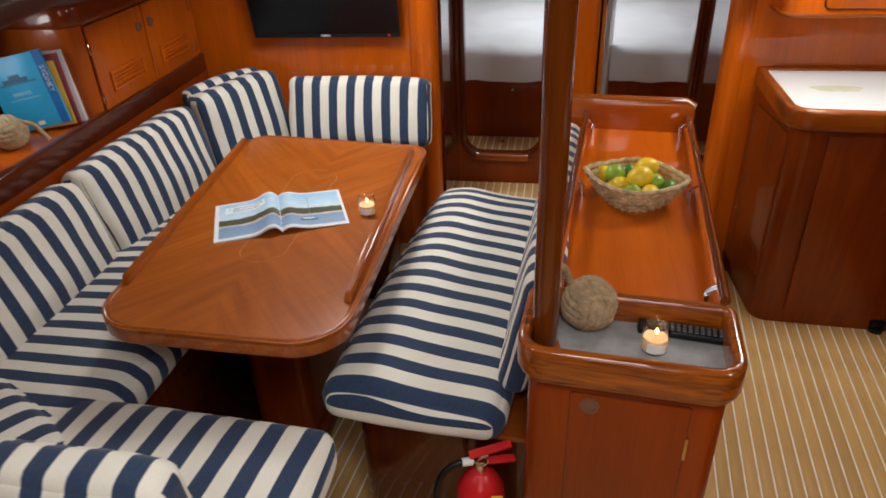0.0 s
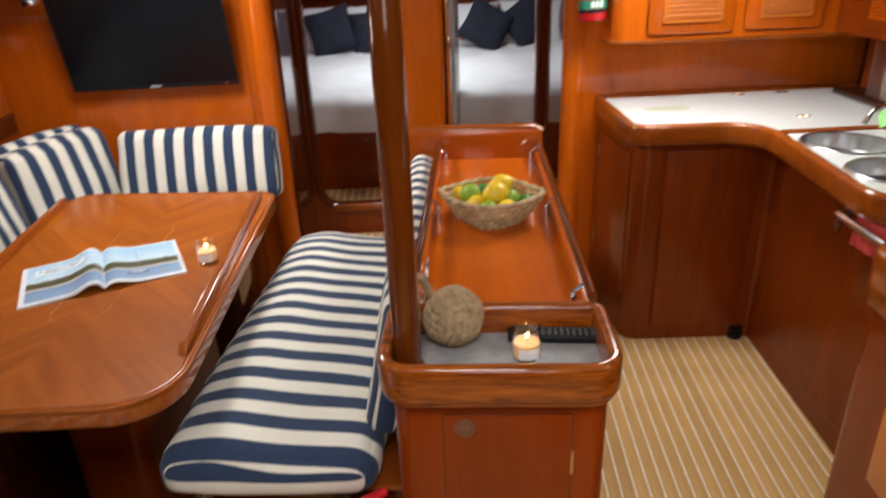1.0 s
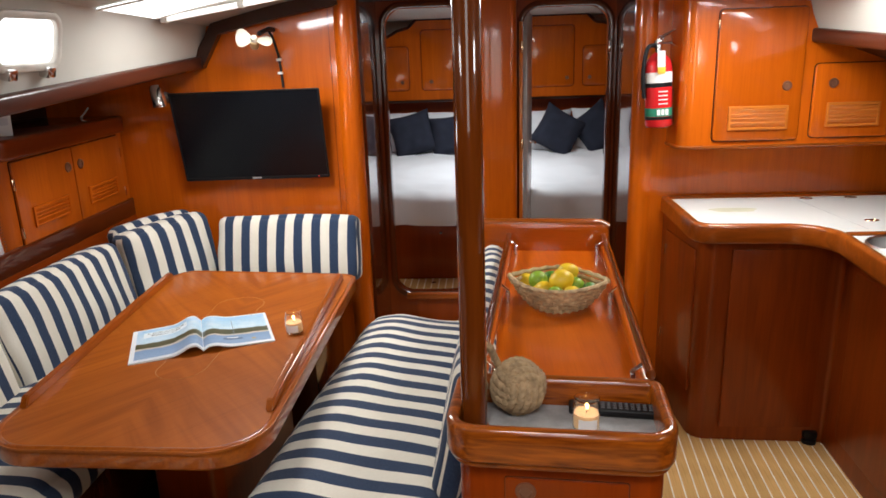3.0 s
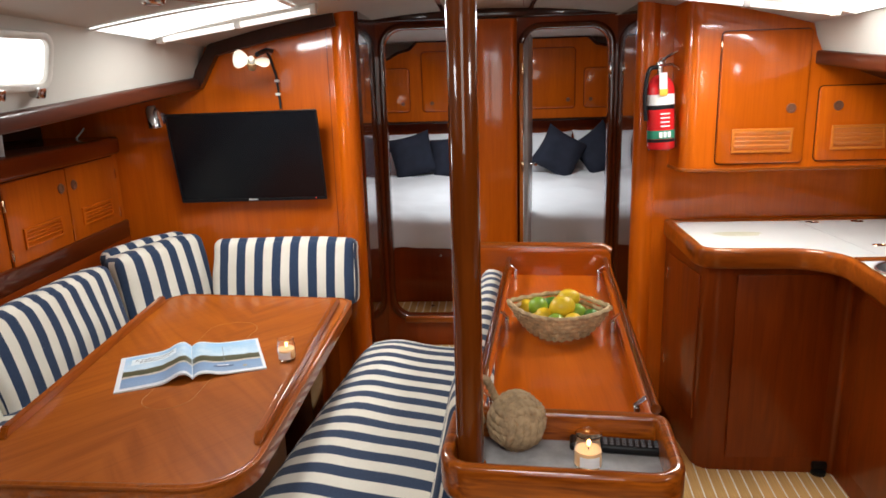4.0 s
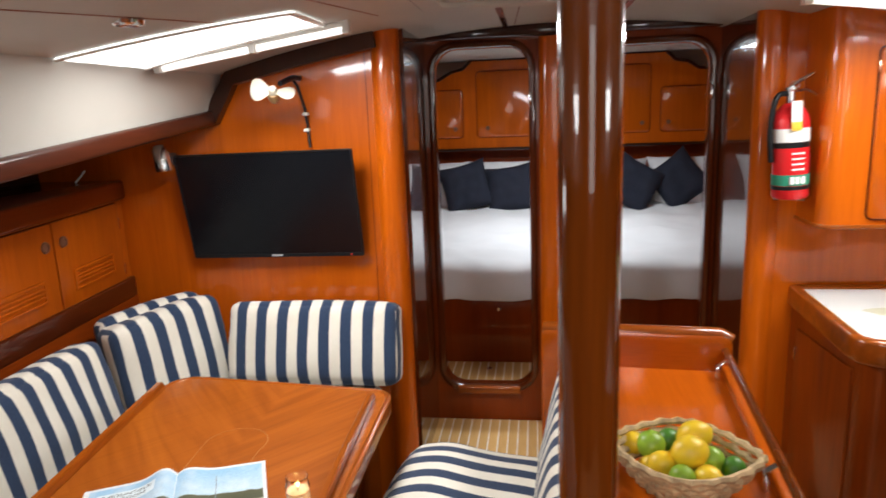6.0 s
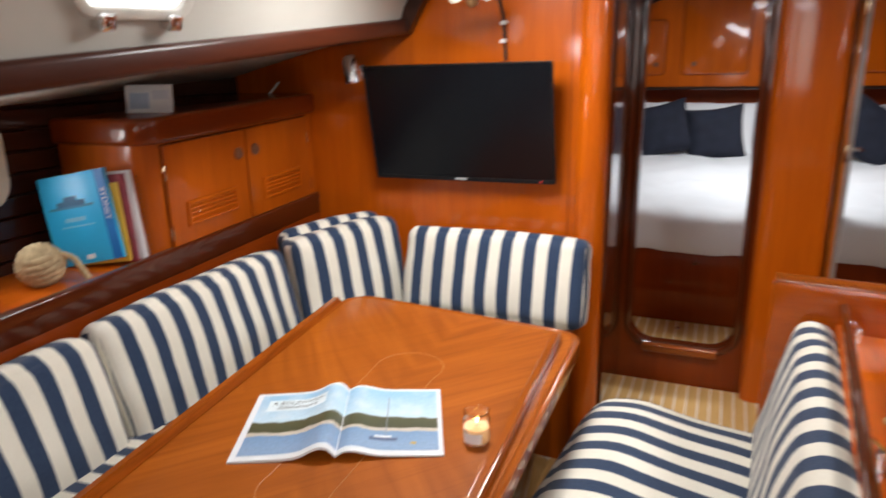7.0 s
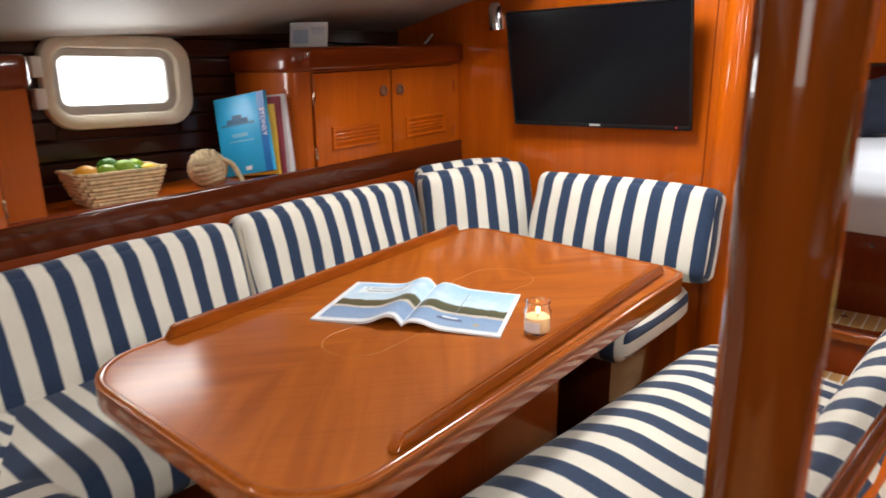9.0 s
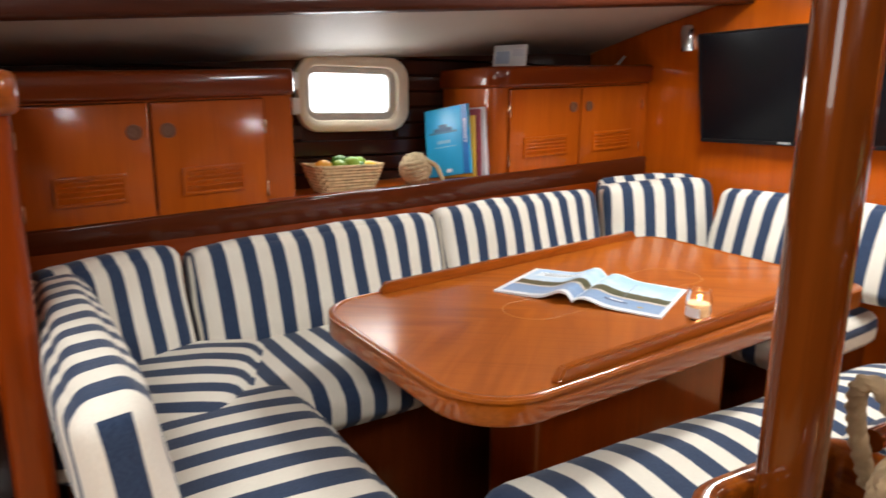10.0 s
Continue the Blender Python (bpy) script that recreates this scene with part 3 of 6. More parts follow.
# Added out of view: portlights assumed from highlights on the mast's sides.
for side, x, y, tilt in ((-1, -1.265, -0.9, 14), (1, 1.375, -0.75, -14)):
    p = thing("window", "assumed long portlight, unseen, with bright frosted glass in the cabin side", "window", "cabin side portlights", "structure", (x, y, 1.66))
    lean = Matrix.Translation((x, y, 1.655)) @ pose(0, 0, 0, 0, tilt, 0) @ SIDE
    part("pane", moved(plate(rect(-0.26, 0.26, -0.07, 0.07, 0.03), 0.006), lean), DAYGLASS, p, "glaring frosted pane")
    part("frame", moved(ring_of(rect(-0.29, 0.29, -0.10, 0.10, 0.05), rect(-0.26, 0.26, -0.07, 0.07, 0.03), 0.02, 0.005), Matrix.Translation((-0.01 * (side > 0), 0, 0)) @ lean), GREYP, p)

# long window over the shelf
p = thing("window_1", "long cream framed portlight in the planked hull side", "window", "", "structure", (-2.08, 0.62, 1.29))
at = Matrix.Translation((-2.098, 0, 0)) @ SIDE
part("frame", moved(ring_of(rect(0.395, 0.865, 1.150, 1.432, 0.085), rect(0.432, 0.812, 1.195, 1.390, 0.05), 0.045, 0.014), at), BEZEL, p)
part("gasket", moved(ring_of(rect(0.428, 0.816, 1.191, 1.394, 0.05), rect(0.452, 0.785, 1.222, 1.366, 0.025), 0.022, 0.006), at), GREYP, p, "grey inner frame")
for z in (1.245, 1.335):
    part("latch", box(-2.096, -2.050, 0.372, 0.402, z - 0.030, z + 0.030, 0.006), WHITEP, p, "white closing latch")
part("pane", moved(plate(rect(0.448, 0.789, 1.218, 1.37, 0.025), 0.004), Matrix.Translation((-2.094, 0, 0)) @ SIDE), DAYGLASS, p, "glaring white pane")

# ---------- mast ----------
m_ = thing("mast_post", "round brown varnished compression post", "post", "", "", (0, 0, 0.87))
part("shaft", lathe([(0, 0.05), (0.0270, 0.05), (0.0270, 2.0), (0, 2.0)], 40), MAST_M, m_)
part("collar", lathe([(0.0272, 0.8625), (0.034, 0.8625), (0.031, 0.872), (0.0272, 0.874)], 32), RIM, m_)

# ---------- console beside the bench, set along the planks ----------
G = pose(0, 0, 0, 0, 0, -5.2)
c = thing("console", "mahogany island console with fiddled trays", "cabinet", "", "", (0.18, 0.0, 0))
tray = rect(-0.052, 0.398, -0.105, 0.150, [0.065, 0.065, 0.036, 0.036])
part("body", moved(plate(rect(-0.028, 0.380, -0.065, 1.36, [0.04, 0.04, 0.0, 0.0]), 0.847, (), 0.002), G), RED_V, c)
part("tray_floor", moved(plate(rect(-0.040, 0.386, -0.093, 0.138, 0.03), 0.012), G @ Matrix.Translation((0, 0, 0.850))), GREYMAT, c, "grey textured tray liner")
part("tray_rim", moved(sweep(tray, 0.848, 0.926, 0.026, 0.011), G), RIM_FINE, c, "thick rounded varnished rim")
part("skirt", moved(sweep(rect(-0.042, 0.390, -0.092, 0.150, [0.055, 0.055, 0.036, 0.036]), 0.832, 0.850, 0.03, 0.006), G), RIM_FINE, c)
part("door", moved(moved(plate(rect(0.067, 0.309, 0.08, 0.800, 0.006), 0.006, (), 0.002), Matrix.Translation((0, -0.0645, 0)) @ FRONT), G), RED_V, c)
part("door_gap", moved(moved(ring_of(rect(0.065, 0.311, 0.078, 0.802, 0.007), rect(0.067, 0.309, 0.08, 0.800, 0.006), 0.0012, 0), Matrix.Translation((0, -0.0652, 0)) @ FRONT), G), BROWN_V, c)
part("hinge", moved(box(0.308, 0.315, -0.073, -0.064, 0.66, 0.72, 0.001), G), BRASS, c, "brass hinge")
part("long_tray", moved(plate(rect(-0.012, 0.378, 0.152, 1.392), 0.026), G @ Matrix.Translation((0, 0, 0.848))), WOOD_Y, c, "glossy orange mahogany tray")
part("end_block", moved(moved(plate(rect(-0.165, 0.392, 0.0, 0.985, [0, 0, 0.035, 0.02]), 0.045, (), 0.008), Matrix.Translation((0, 1.437, 0)) @ FRONT), G), WOOD_X, c)
part("end_cap", moved(tube([(-0.16, 1.415, 0.982), (0.36, 1.415, 0.982), (0.388, 1.415, 0.965)], 0.021, 14), G), RIM, c, "rounded cap rail")
for u in (-0.003, 0.372):
    part("rail", moved(tube([(u, 0.135, 0.938), (u, 1.40, 0.938)], 0.0115, 14), G), MAST_M, c, "round dark fiddle rail")
    part("fiddle", moved(box(u - 0.012, u + 0.012, 0.152, 1.392, 0.846, 0.895, 0.005), G), WOOD_Y, c)
for u, s in ((0.003, 1), (0.366, -1)):
    for v in (0.20, 0.76, 1.33):
        part("bracket", moved(moved(box(-0.004, 0.036, -0.009, 0.009, -0.0016, 0.0016, 0.001, 1), Matrix.Translation((u, v, 0.936)) @ pose(0, 0, 0, 0, 40, 0 if s > 0 else 180)), G), CHROME, c, "chrome rail bracket")
        part("bracket_foot", moved(box(u + s * 0.024 - 0.006, u + s * 0.024 + 0.006, v - 0.011, v + 0.011, 0.874, 0.914, 0.002, 1), G), CHROME, c)


def ring_pull(parent, m, r=0.019, dark=COPPER):
    """A flush finger ring, seen along its own z."""
    part("finger_ring", moved(lathe([(r * 0.55, 0), (r * 0.62, 0.004), (r, 0.004), (r * 1.06, 0.0), (r * 0.9, -0.001)], 22), m), dark, parent, "dull metal finger ring")
    part("ring_hole", moved(lathe([(0, 0.0012), (r * 0.6, 0.0012), (r * 0.6, -0.002)], 18), m), WORN, parent)


ring_pull(c, G @ Matrix.Translation((0.108, -0.071, 0.772)) @ pose(0, 0, 0, 90), 0.020)

# ---------- bench beside the console ----------
bench = thing("bench", "mahogany bench base beside the console", "bench", "", "", (-0.36, 0.6, 0))
# The base's dark brown holds the shade below table height.
part("base", moved(plate(rect(-0.53, -0.03, 0.12, 1.34, [0.05, 0, 0, 0.05]), 0.455, (), 0.003), G), BROWN_V, bench)
part("lip", moved(box(-0.545, -0.03, 0.095, 1.35, 0.455, 0.475, 0.006), G), RIM, bench)


def cushion(name, label, m, size, crown, r=0.04, seed=0, period=0.086, centre=0.0, hump=0.0):
    seat = name == "seat_cushion"
    cloth = stripe("navy_and_cream_canvas", period, 0.50, 2 if seat else 1, centre, centre + 0.012 + period / 2 if seat else 0.0)
    return solid(name, padded(*size, r, crown, 21, seed, 0.004 if seat else 0.007, hump), cloth, label, "cushion", "", "saloon cushions", m)


LONG = pose(0, 0, 0, 0, 0, 90)
cushion("seat_cushion", "navy and cream striped seat cushion on the bench", G @ pose(-0.345, 0.712, 0.535, 0, 0, 90), (1.345, 0.50, 0.125), (0.012, 0.010, 0.024), 0.055, 1, 0.0868, -0.037, 0.022)
cushion("back_cushion", "navy and cream striped back cushion leaning on the console", pose(-0.004, 0.775, 0.728, 0, 0, -3.6) @ pose(0, 0, 0, 0, 12, 0) @ LONG, (1.22, 0.095, 0.37), (0.0, 0.012, 0.0), 0.045, 2)

# ---------- U-shaped settee ----------
def sheer(y):
    return 0.045 * (y - 1.9)


s = thing("settee_base", "mahogany base of the U-shaped settee, coloured dark for shade", "settee", "", "", (-1.5, 0.7, 0))
# Darker wood on these boxes paints in the shade under the table.
part("port_box", box(-2.1, -1.16, -0.50, 1.93, 0, 0.455, 0.003), BROWN_V, s)
part("forward_box", box(-1.16, -0.72, 1.38, 1.93, 0, 0.455, 0.003), BROWN_V, s)
part("aft_box", box(-1.16, -0.56, -0.50, -0.07, 0, 0.455, 0.003), BROWN_V, s)
part("back_panel", sheet([[(-1.66, -0.5, 0.45), (-1.735, -0.5, 0.95)], [(-1.66, 1.93, 0.45), (-1.735, 1.93, 1.0)]], -0.02, 0), RED_Y, s)

cushion("seat_cushion", "navy and cream striped settee seat cushion", pose(-1.36, 0.63, 0.525, 0, 0, 90), (1.50, 0.52, 0.13), (0.0, 0.012, 0.022), 0.055, 3, 0.0765, -0.517)
cushion("seat_cushion", "navy and cream striped seat cushion along the bulkhead", pose(-1.15, 1.625, 0.520, 0, 0, 0), (0.96, 0.57, 0.13), (0.01, 0.012, 0.02), 0.05, 4)
cushion("seat_cushion", "navy and cream striped end seat cushion", pose(-0.870, -0.227, 0.530, 0, 0, -3), (0.74, 0.44, 0.125), (0.012, 0.010, 0.022), 0.045, 5, 0.0897, 0.052)
cushion("seat_cushion", "striped corner seat cushion with a raised creased edge", pose(-1.335, -0.250, 0.548, 3, 2, -27), (0.54, 0.40, 0.105), (0.01, 0.012, 0.026), 0.05, 6)

def back(label, a, b, top, h, thick, lean, seed, period=0.086, centre=0.0):
    """A back cushion whose face's upper edge runs from a to b."""
    a, b = Vector((*a, 0)), Vector((*b, 0))
    d = b - a
    ang = math.degrees(math.atan2(d.y, d.x))
    mid = (a + b) / 2
    slope = math.degrees(math.asin(max(-1, min(1, (sheer(b.y) - sheer(a.y)) / d.length))))
    m = Matrix.Translation((mid.x, mid.y, top + sheer(mid.y))) @ pose(0, 0, 0, 0, 0, ang) @ pose(0, 0, 0, 0, -slope, 0) @ pose(0, 0, 0, lean, 0, 0) @ Matrix.Translation((0, thick / 2, -h / 2))
    return cushion("back_cushion", label, m, (d.length, thick, h), (0.0, 0.02, 0.012), 0.038, seed, period, centre)


back("navy and cream striped settee back cushion", (-1.575, -0.135), (-1.585, 0.690), 0.958, 0.37, 0.13, -12, 7, 0.083, -0.003)
back("navy and cream striped settee back cushion", (-1.588, 0.700), (-1.545, 1.425), 0.962, 0.37, 0.13, -12, 8, 0.0785, -0.222)
back("striped back cushion set across the settee corner", (-1.530, 1.445), (-1.325, 1.86), 0.972, 0.38, 0.13, -9, 9, 0.087, 0.031)
back("second striped cushion tucked behind the corner cushion", (-1.600, 1.50), (-1.400, 1.868), 0.985, 0.34, 0.10, -9, 14)
back("navy and cream striped back cushion against the bulkhead", (-1.262, 1.792), (-0.575, 1.792), 0.955, 0.31, 0.125, -16, 10, 0.0848, 0.062)
back("striped back cushion in the aft settee corner", (-1.46, -0.50), (-1.565, -0.150), 0.975, 0.37, 0.12, -8, 11, 0.0715, 0.063)
back("striped back cushion against the aft partition", (-0.63, -0.405), (-1.44, -0.405), 0.985, 0.36, 0.11, -7, 12)
# ---------- aft partition ----------
p = thing("partition", "mahogany partition behind the settee with a rounded cap", "partition", "", "structure", (-1.2, -0.55, 0))
part("panel", moved(plate(rect(-2.1, -1.06, -0.585, -0.515, [0, 0.02, 0.02, 0]), 1.235), Matrix.Identity(4)), RED_V, p)
part("cap", moved(plate(rect(-2.1, -1.042, -0.60, -0.50, [0, 0.03, 0.03, 0]), 0.075, (), 0.018, 3), Matrix.Translation((0, 0, 1.235))), RIM, p, "thick rounded varnished cap")

# ---------- saloon table ----------
t = thing("saloon_table", "glossy mahogany saloon table with raised fiddles", "table", "", "", (-0.85, 0.7, 0))
top = rounded([(-1.168, 0.045), (-0.485, 0.030), (-0.505, 1.375), (-1.312, 1.465)], [0.15, 0.14, 0.085, 0.085], 12)
part("tabletop", moved(plate(top, 0.012), Matrix.Translation((0, 0, 0.773))), TABLE_W, t)
part("edge_band", moved(plate(top, 0.054, (inset(top, 0.020),), 0.009, 3), Matrix.Translation((0, 0, 0.734))), RIM_Y, t, "rounded solid edge band")
part("underside", moved(plate(inset(top, 0.03), 0.018), Matrix.Translation((0, 0, 0.752))), RED_Y, t)


def fiddle(a, b):
    a, b = Vector(a), Vector(b)
    d, n_ = (b - a).normalized(), Vector((0, 0, 1))
    w = d.cross(n_) * 0.010
    bm = bmesh.new()
    L = (b - a).length
    prof = []
    for s, h in ((0, 0.0), (0.002, 0.006), (0.019, 0.027), (L - 0.019, 0.027), (L - 0.002, 0.006), (L, 0.0)):
        prof.append([bm.verts.new(a + d * s + w * k + n_ * h) for k in (-1, 1)])
    for q, r_ in zip(prof, prof[1:]):
        bm.faces.new((q[0], q[1], r_[1], r_[0]))
    bm.faces.new([q[0] for q in prof]), bm.faces.new([q[1] for q in prof])
    bm.faces.new((prof[0][0], prof[0][1], prof[-1][1], prof[-1][0]))
    bmesh.ops.bevel(bm, geom=bm.edges[:], offset=0.003, segments=2, affect="EDGES")
    return bm


part("fiddle", fiddle((-1.166, 0.230, 0.785), (-1.300, 1.36, 0.785)), RIM_Y, t)
part("fiddle", fiddle((-0.515, 0.215, 0.785), (-0.565, 1.315, 0.785)), RIM_Y, t)
part("pedestal", moved(plate(rect(-0.975, -0.765, 0.42, 1.18, 0.05), 0.75), Matrix.Identity(4)), RED_V, t)
part("pedestal_foot", moved(plate(rect(-1.0, -0.74, 0.40, 1.20, 0.05), 0.06, (), 0.008), Matrix.Identity(4)), RED_V, t)
ARC = plain("scuffed_varnish", (0.44, 0.155, 0.034), 0.45)
pts = []
for cx, cy, rx, ry, a0, a1 in ((-0.876, 1.000, 0.088, 0.090, -20, 175), (-0.852, 0.472, 0.072, 0.076, 168, 372)):
    pts += [(cx + rx * math.cos(radians(a0 + (a1 - a0) * k / 20)), cy + ry * math.sin(radians(a0 + (a1 - a0) * k / 20)), 0.7851) for k in range(21)]
part("scratch", tube(pts + pts[:1], 0.0009, 5), ARC, t, "pale long looped scratch in the varnish")


# ---------- magazine ----------
def page_mat(name, title):
    m, n, l, b = mat(name)
    tc, sep = n.new("ShaderNodeTexCoord"), n.new("ShaderNodeSeparateXYZ")
    l.new(tc.outputs["UV"], sep.inputs[0])
    hill = noise_tex(n, l, tc.outputs["UV"], 3.6, 9)
    add = n.new("ShaderNodeMath")
    add.operation = "MULTIPLY_ADD"
    l.new(hill, add.inputs[0])
    add.inputs[1].default_value = -0.16
    l.new(sep.outputs[1], add.inputs[2])
    r = ramp(n, [(0.0, (0.26, 0.38, 0.56)), (0.20, (0.19, 0.32, 0.52)), (0.215, (0.62, 0.54, 0.44)), (0.255, (0.60, 0.53, 0.44)), (0.27, (0.07, 0.075, 0.035)),
                 (0.43, (0.10, 0.10, 0.05)), (0.445, (0.55, 0.71, 0.83)), (0.9, (0.31, 0.55, 0.75))])
    r.color_ramp.interpolation = "LINEAR"
    l.new(add.outputs[0], r.inputs[0])
    cloud = ramp(n, [(0.45, (0, 0, 0)), (0.7, (0.6, 0.6, 0.6))])
    l.new(noise_tex(n, l, tc.outputs["UV"], 4.0, 6), cloud.inputs[0])
    gate = n.new("ShaderNodeMath")
    gate.operation = "GREATER_THAN"
    l.new(sep.outputs[1], gate.inputs[0])
    gate.inputs[1].default_value = 0.55
    cl = n.new("ShaderNodeMath")
    cl.operation = "MULTIPLY"
    l.new(gate.outputs[0], cl.inputs[0])
    l.new(cloud.outputs[0], cl.inputs[1])
    mottle = ramp(n, [(0.35, (0.66, 0.66, 0.62)), (0.65, (1.12, 1.12, 1.14))])
    l.new(noise_tex(n, l, tc.outputs["UV"], 34.0, 5), mottle.inputs[0])
    shore = mixer(n, l, 0.3, r.outputs[0], mottle.outputs[0], "MULTIPLY")
    l.new(mixer(n, l, cl.outputs[0], shore, (0.72, 0.79, 0.84)), b.inputs["Base Color"])
    b.inputs["Roughness"].default_value = 0.35
    return m


PAPER = plain("white_paper", (0.75, 0.77, 0.79), 0.5, spread=0.02, bumpy=0)
INK = plain("black_ink", (0.03, 0.035, 0.05), 0.5, bumpy=0)
PHOTO = page_mat("printed_bay_photograph", 0)
MAGM = Matrix.Translation((-0.888, 0.700, 0.7855)) @ pose(0, 0, 0, 0, 0, 24.5)
mag = thing("magazine", "open glossy sailing magazine with a photograph of a bay", "magazine", "", "", (-0.888, 0.700, 0.785))


def page_height(u):
    """Height of the page above the table at u from the fold."""
    return 0.004 + 0.021 * math.exp(-((abs(u) - 0.030) / 0.036) ** 2) * (1.0 if u < 0 else 0.55) * min(1, abs(u) / 0.012) + 0.006 * max(0, 1 - abs(u) / 0.2)


def leaf(u0, u1, v0, v1, lift, thick, uv=None, n_=26):
    bm = bmesh.new()
    lay = bm.loops.layers.uv.new("UVMap")
    rows = [[bm.verts.new((u0 + (u1 - u0) * i / n_, v, page_height(u0 + (u1 - u0) * i / n_) + lift)) for v in (v0, v1)] for i in range(n_ + 1)]
    for i in range(n_):
        f = bm.faces.new((rows[i][0], rows[i + 1][0], rows[i + 1][1], rows[i][1]))
        if uv:
            for lp, (a, c_) in zip(f.loops, ((i, 0), (i + 1, 0), (i + 1, 1), (i, 1))):
                lp[lay].uv = (uv[0] + (uv[1] - uv[0]) * a / n_, c_)
    if thick:
        got = bmesh.ops.extrude_face_region(bm, geom=bm.faces[:])
        for v in got["geom"]:
            if isinstance(v, bmesh.types.BMVert):
                v.co.z = max(0.0, v.co.z - thick)
    return bm


part("left_page", moved(leaf(-0.212, 0.0, -0.1375, 0.1375, 0, 0.006), MAGM), PAPER, mag)
part("right_page", moved(leaf(0.0, 0.212, -0.1375, 0.1375, 0, 0.004), MAGM), PAPER, mag)
part("left_photograph", moved(leaf(-0.198, -0.001, -0.121, 0.126, 0.0007, 0, (0, 1)), MAGM), PHOTO, mag, "printed photograph of a wooded shore")
part("right_photograph", moved(leaf(0.001, 0.203, -0.121, 0.126, 0.0007, 0, (1, 2)), MAGM), PHOTO, mag, "printed photograph of a yacht in a bay")
part("title_box", moved(leaf(-0.178, -0.045, 0.052, 0.10, 0.0012, 0), MAGM), plain("pale_title_box", (0.74, 0.82, 0.86), 0.5, bumpy=0), mag)
for words, v0 in (("A BOUNTIFUL", 0.079), ("KINGDOM", 0.060)):
    bm = lettering(words, 0.0185)
    for v in bm.verts:
        v.co = (v.co.x - 0.110, v.co.y + v0, page_height(v.co.x - 0.110) + 0.0018)
    part("title", moved(bm, MAGM), INK, mag, "dark printed title")
bm = leaf(0.062, 0.118, -0.088, -0.076, 0.0012, 0)
part("printed_hull", moved(bm, MAGM), plain("printed_navy_hull", (0.10, 0.14, 0.24), 0.5, bumpy=0), mag)
part("printed_cabin", moved(leaf(0.072, 0.106, -0.076, -0.068, 0.0012, 0), MAGM), PAPER, mag)
part("printed_mast", moved(leaf(0.0935, 0.0955, -0.070, 0.095, 0.0013, 0), MAGM), plain("printed_grey", (0.25, 0.3, 0.36), 0.5, bumpy=0), mag)
part("printed_buoy", moved(leaf(0.146, 0.158, -0.100, -0.090, 0.0012, 0), MAGM), plain("printed_ochre", (0.5, 0.36, 0.12), 0.5, bumpy=0), mag)

# ---------- candles ----------
GLASS = glass("clear_jar_glass", 0.03)
# The orange in the wax colour stands in for the flame's glow.
WAX = plain("flame_tinted_wax", (0.62, 0.36, 0.16), 0.5, spread=0.05, bumpy=0)
FLAME = glow("candle_flame", (1.0, 0.50, 0.14), 9)
LABEL = plain("white_paper_label", (0.78, 0.76, 0.76), 0.6, bumpy=0)


def candle(x, y, z):
    k = thing("candle_jar", "lit candle in a small round glass jar", "candle", "lit candles", "", (x, y, z))
    j = part("jar", moved(lathe([(0, 0.0), (0.027, 0.0), (0.031, 0.005), (0.031, 0.056), (0.027, 0.064), (0.0275, 0.072), (0.029, 0.076), (0.027, 0.077), (0.0255, 0.071),
                                 (0.025, 0.064), (0.0285, 0.055), (0.0285, 0.006), (0, 0.005)], 32), Matrix.Translation((x, y, z)) @ Matrix.Scale(0.9, 4)), GLASS, k)
    j.visible_shadow = False
    part("wax", moved(lathe([(0, 0.0065), (0.0278, 0.0065), (0.0280, 0.040), (0.020, 0.0375), (0, 0.037)], 28), Matrix.Translation((x, y, z)) @ Matrix.Scale(0.9, 4)), WAX, k, "cream wax coloured with the flame's orange glow")
    part("wick", tube([(x, y, z + 0.032), (x + 0.001, y, z + 0.041)], 0.0009, 6), BLACK, k)
    part("flame", moved(lathe([(0, 0), (0.0035, 0.004), (0.0042, 0.008), (0.002, 0.016), (0, 0.021)], 14), Matrix.Translation((x + 0.001, y, z + 0.040)) @ Matrix.Scale(0.85, 4)), FLAME, k, "small orange flame")
    bm = bmesh.new()
    rows = [[bm.verts.new((x + 0.0284 * math.sin(a), y - 0.0284 * math.cos(a), z + h)) for h in (0.008, 0.030)] for a in [radians(-42 + 84 * i / 10) for i in range(11)]]
    for a, b_ in zip(rows, rows[1:]):
        bm.faces.new((a[0], b_[0], b_[1], a[1]))
    part("label", bm, LABEL, k, "small white paper label")
    d = bpy.data.lights.new("candle_light", "POINT")
    d.energy, d.color, d.shadow_soft_size = 0.016, (1.0, 0.55, 0.2), 0.004
    new("candle_light", d).location = (x + 0.001, y, z + 0.053)
    return k


candle(-0.597, 0.738, 0.786)
candle(0.232, 0.012, 0.8625)

# ---------- television, fan and reading lamp ----------
tv = thing("television", "black flat television tilted on the bulkhead", "television", "", "", (-1.07, 1.84, 1.33))
TVM = Matrix.Translation((-1.068, 1.838, 1.323)) @ pose(0, 0, 0, 10.5, -0.4, 0.3)
part("bezel", moved(moved(ring_of(rect(-0.352, 0.352, -0.213, 0.213, 0.008), rect(-0.344, 0.344, -0.199, 0.206, 0.003), 0.010, 0.002), Matrix.Translation((0, 0.012, 0)) @ FRONT), TVM), BLACK, tv)
part("screen", moved(moved(plate(rect(-0.345, 0.345, -0.200, 0.207), 0.006), Matrix.Translation((0, 0.012, 0)) @ FRONT), TVM), SCREEN, tv, "dark glossy screen")
part("back_shell", moved(box(-0.348, 0.348, 0.012, 0.030, -0.208, 0.209, 0.006), TVM), BLACK, tv)
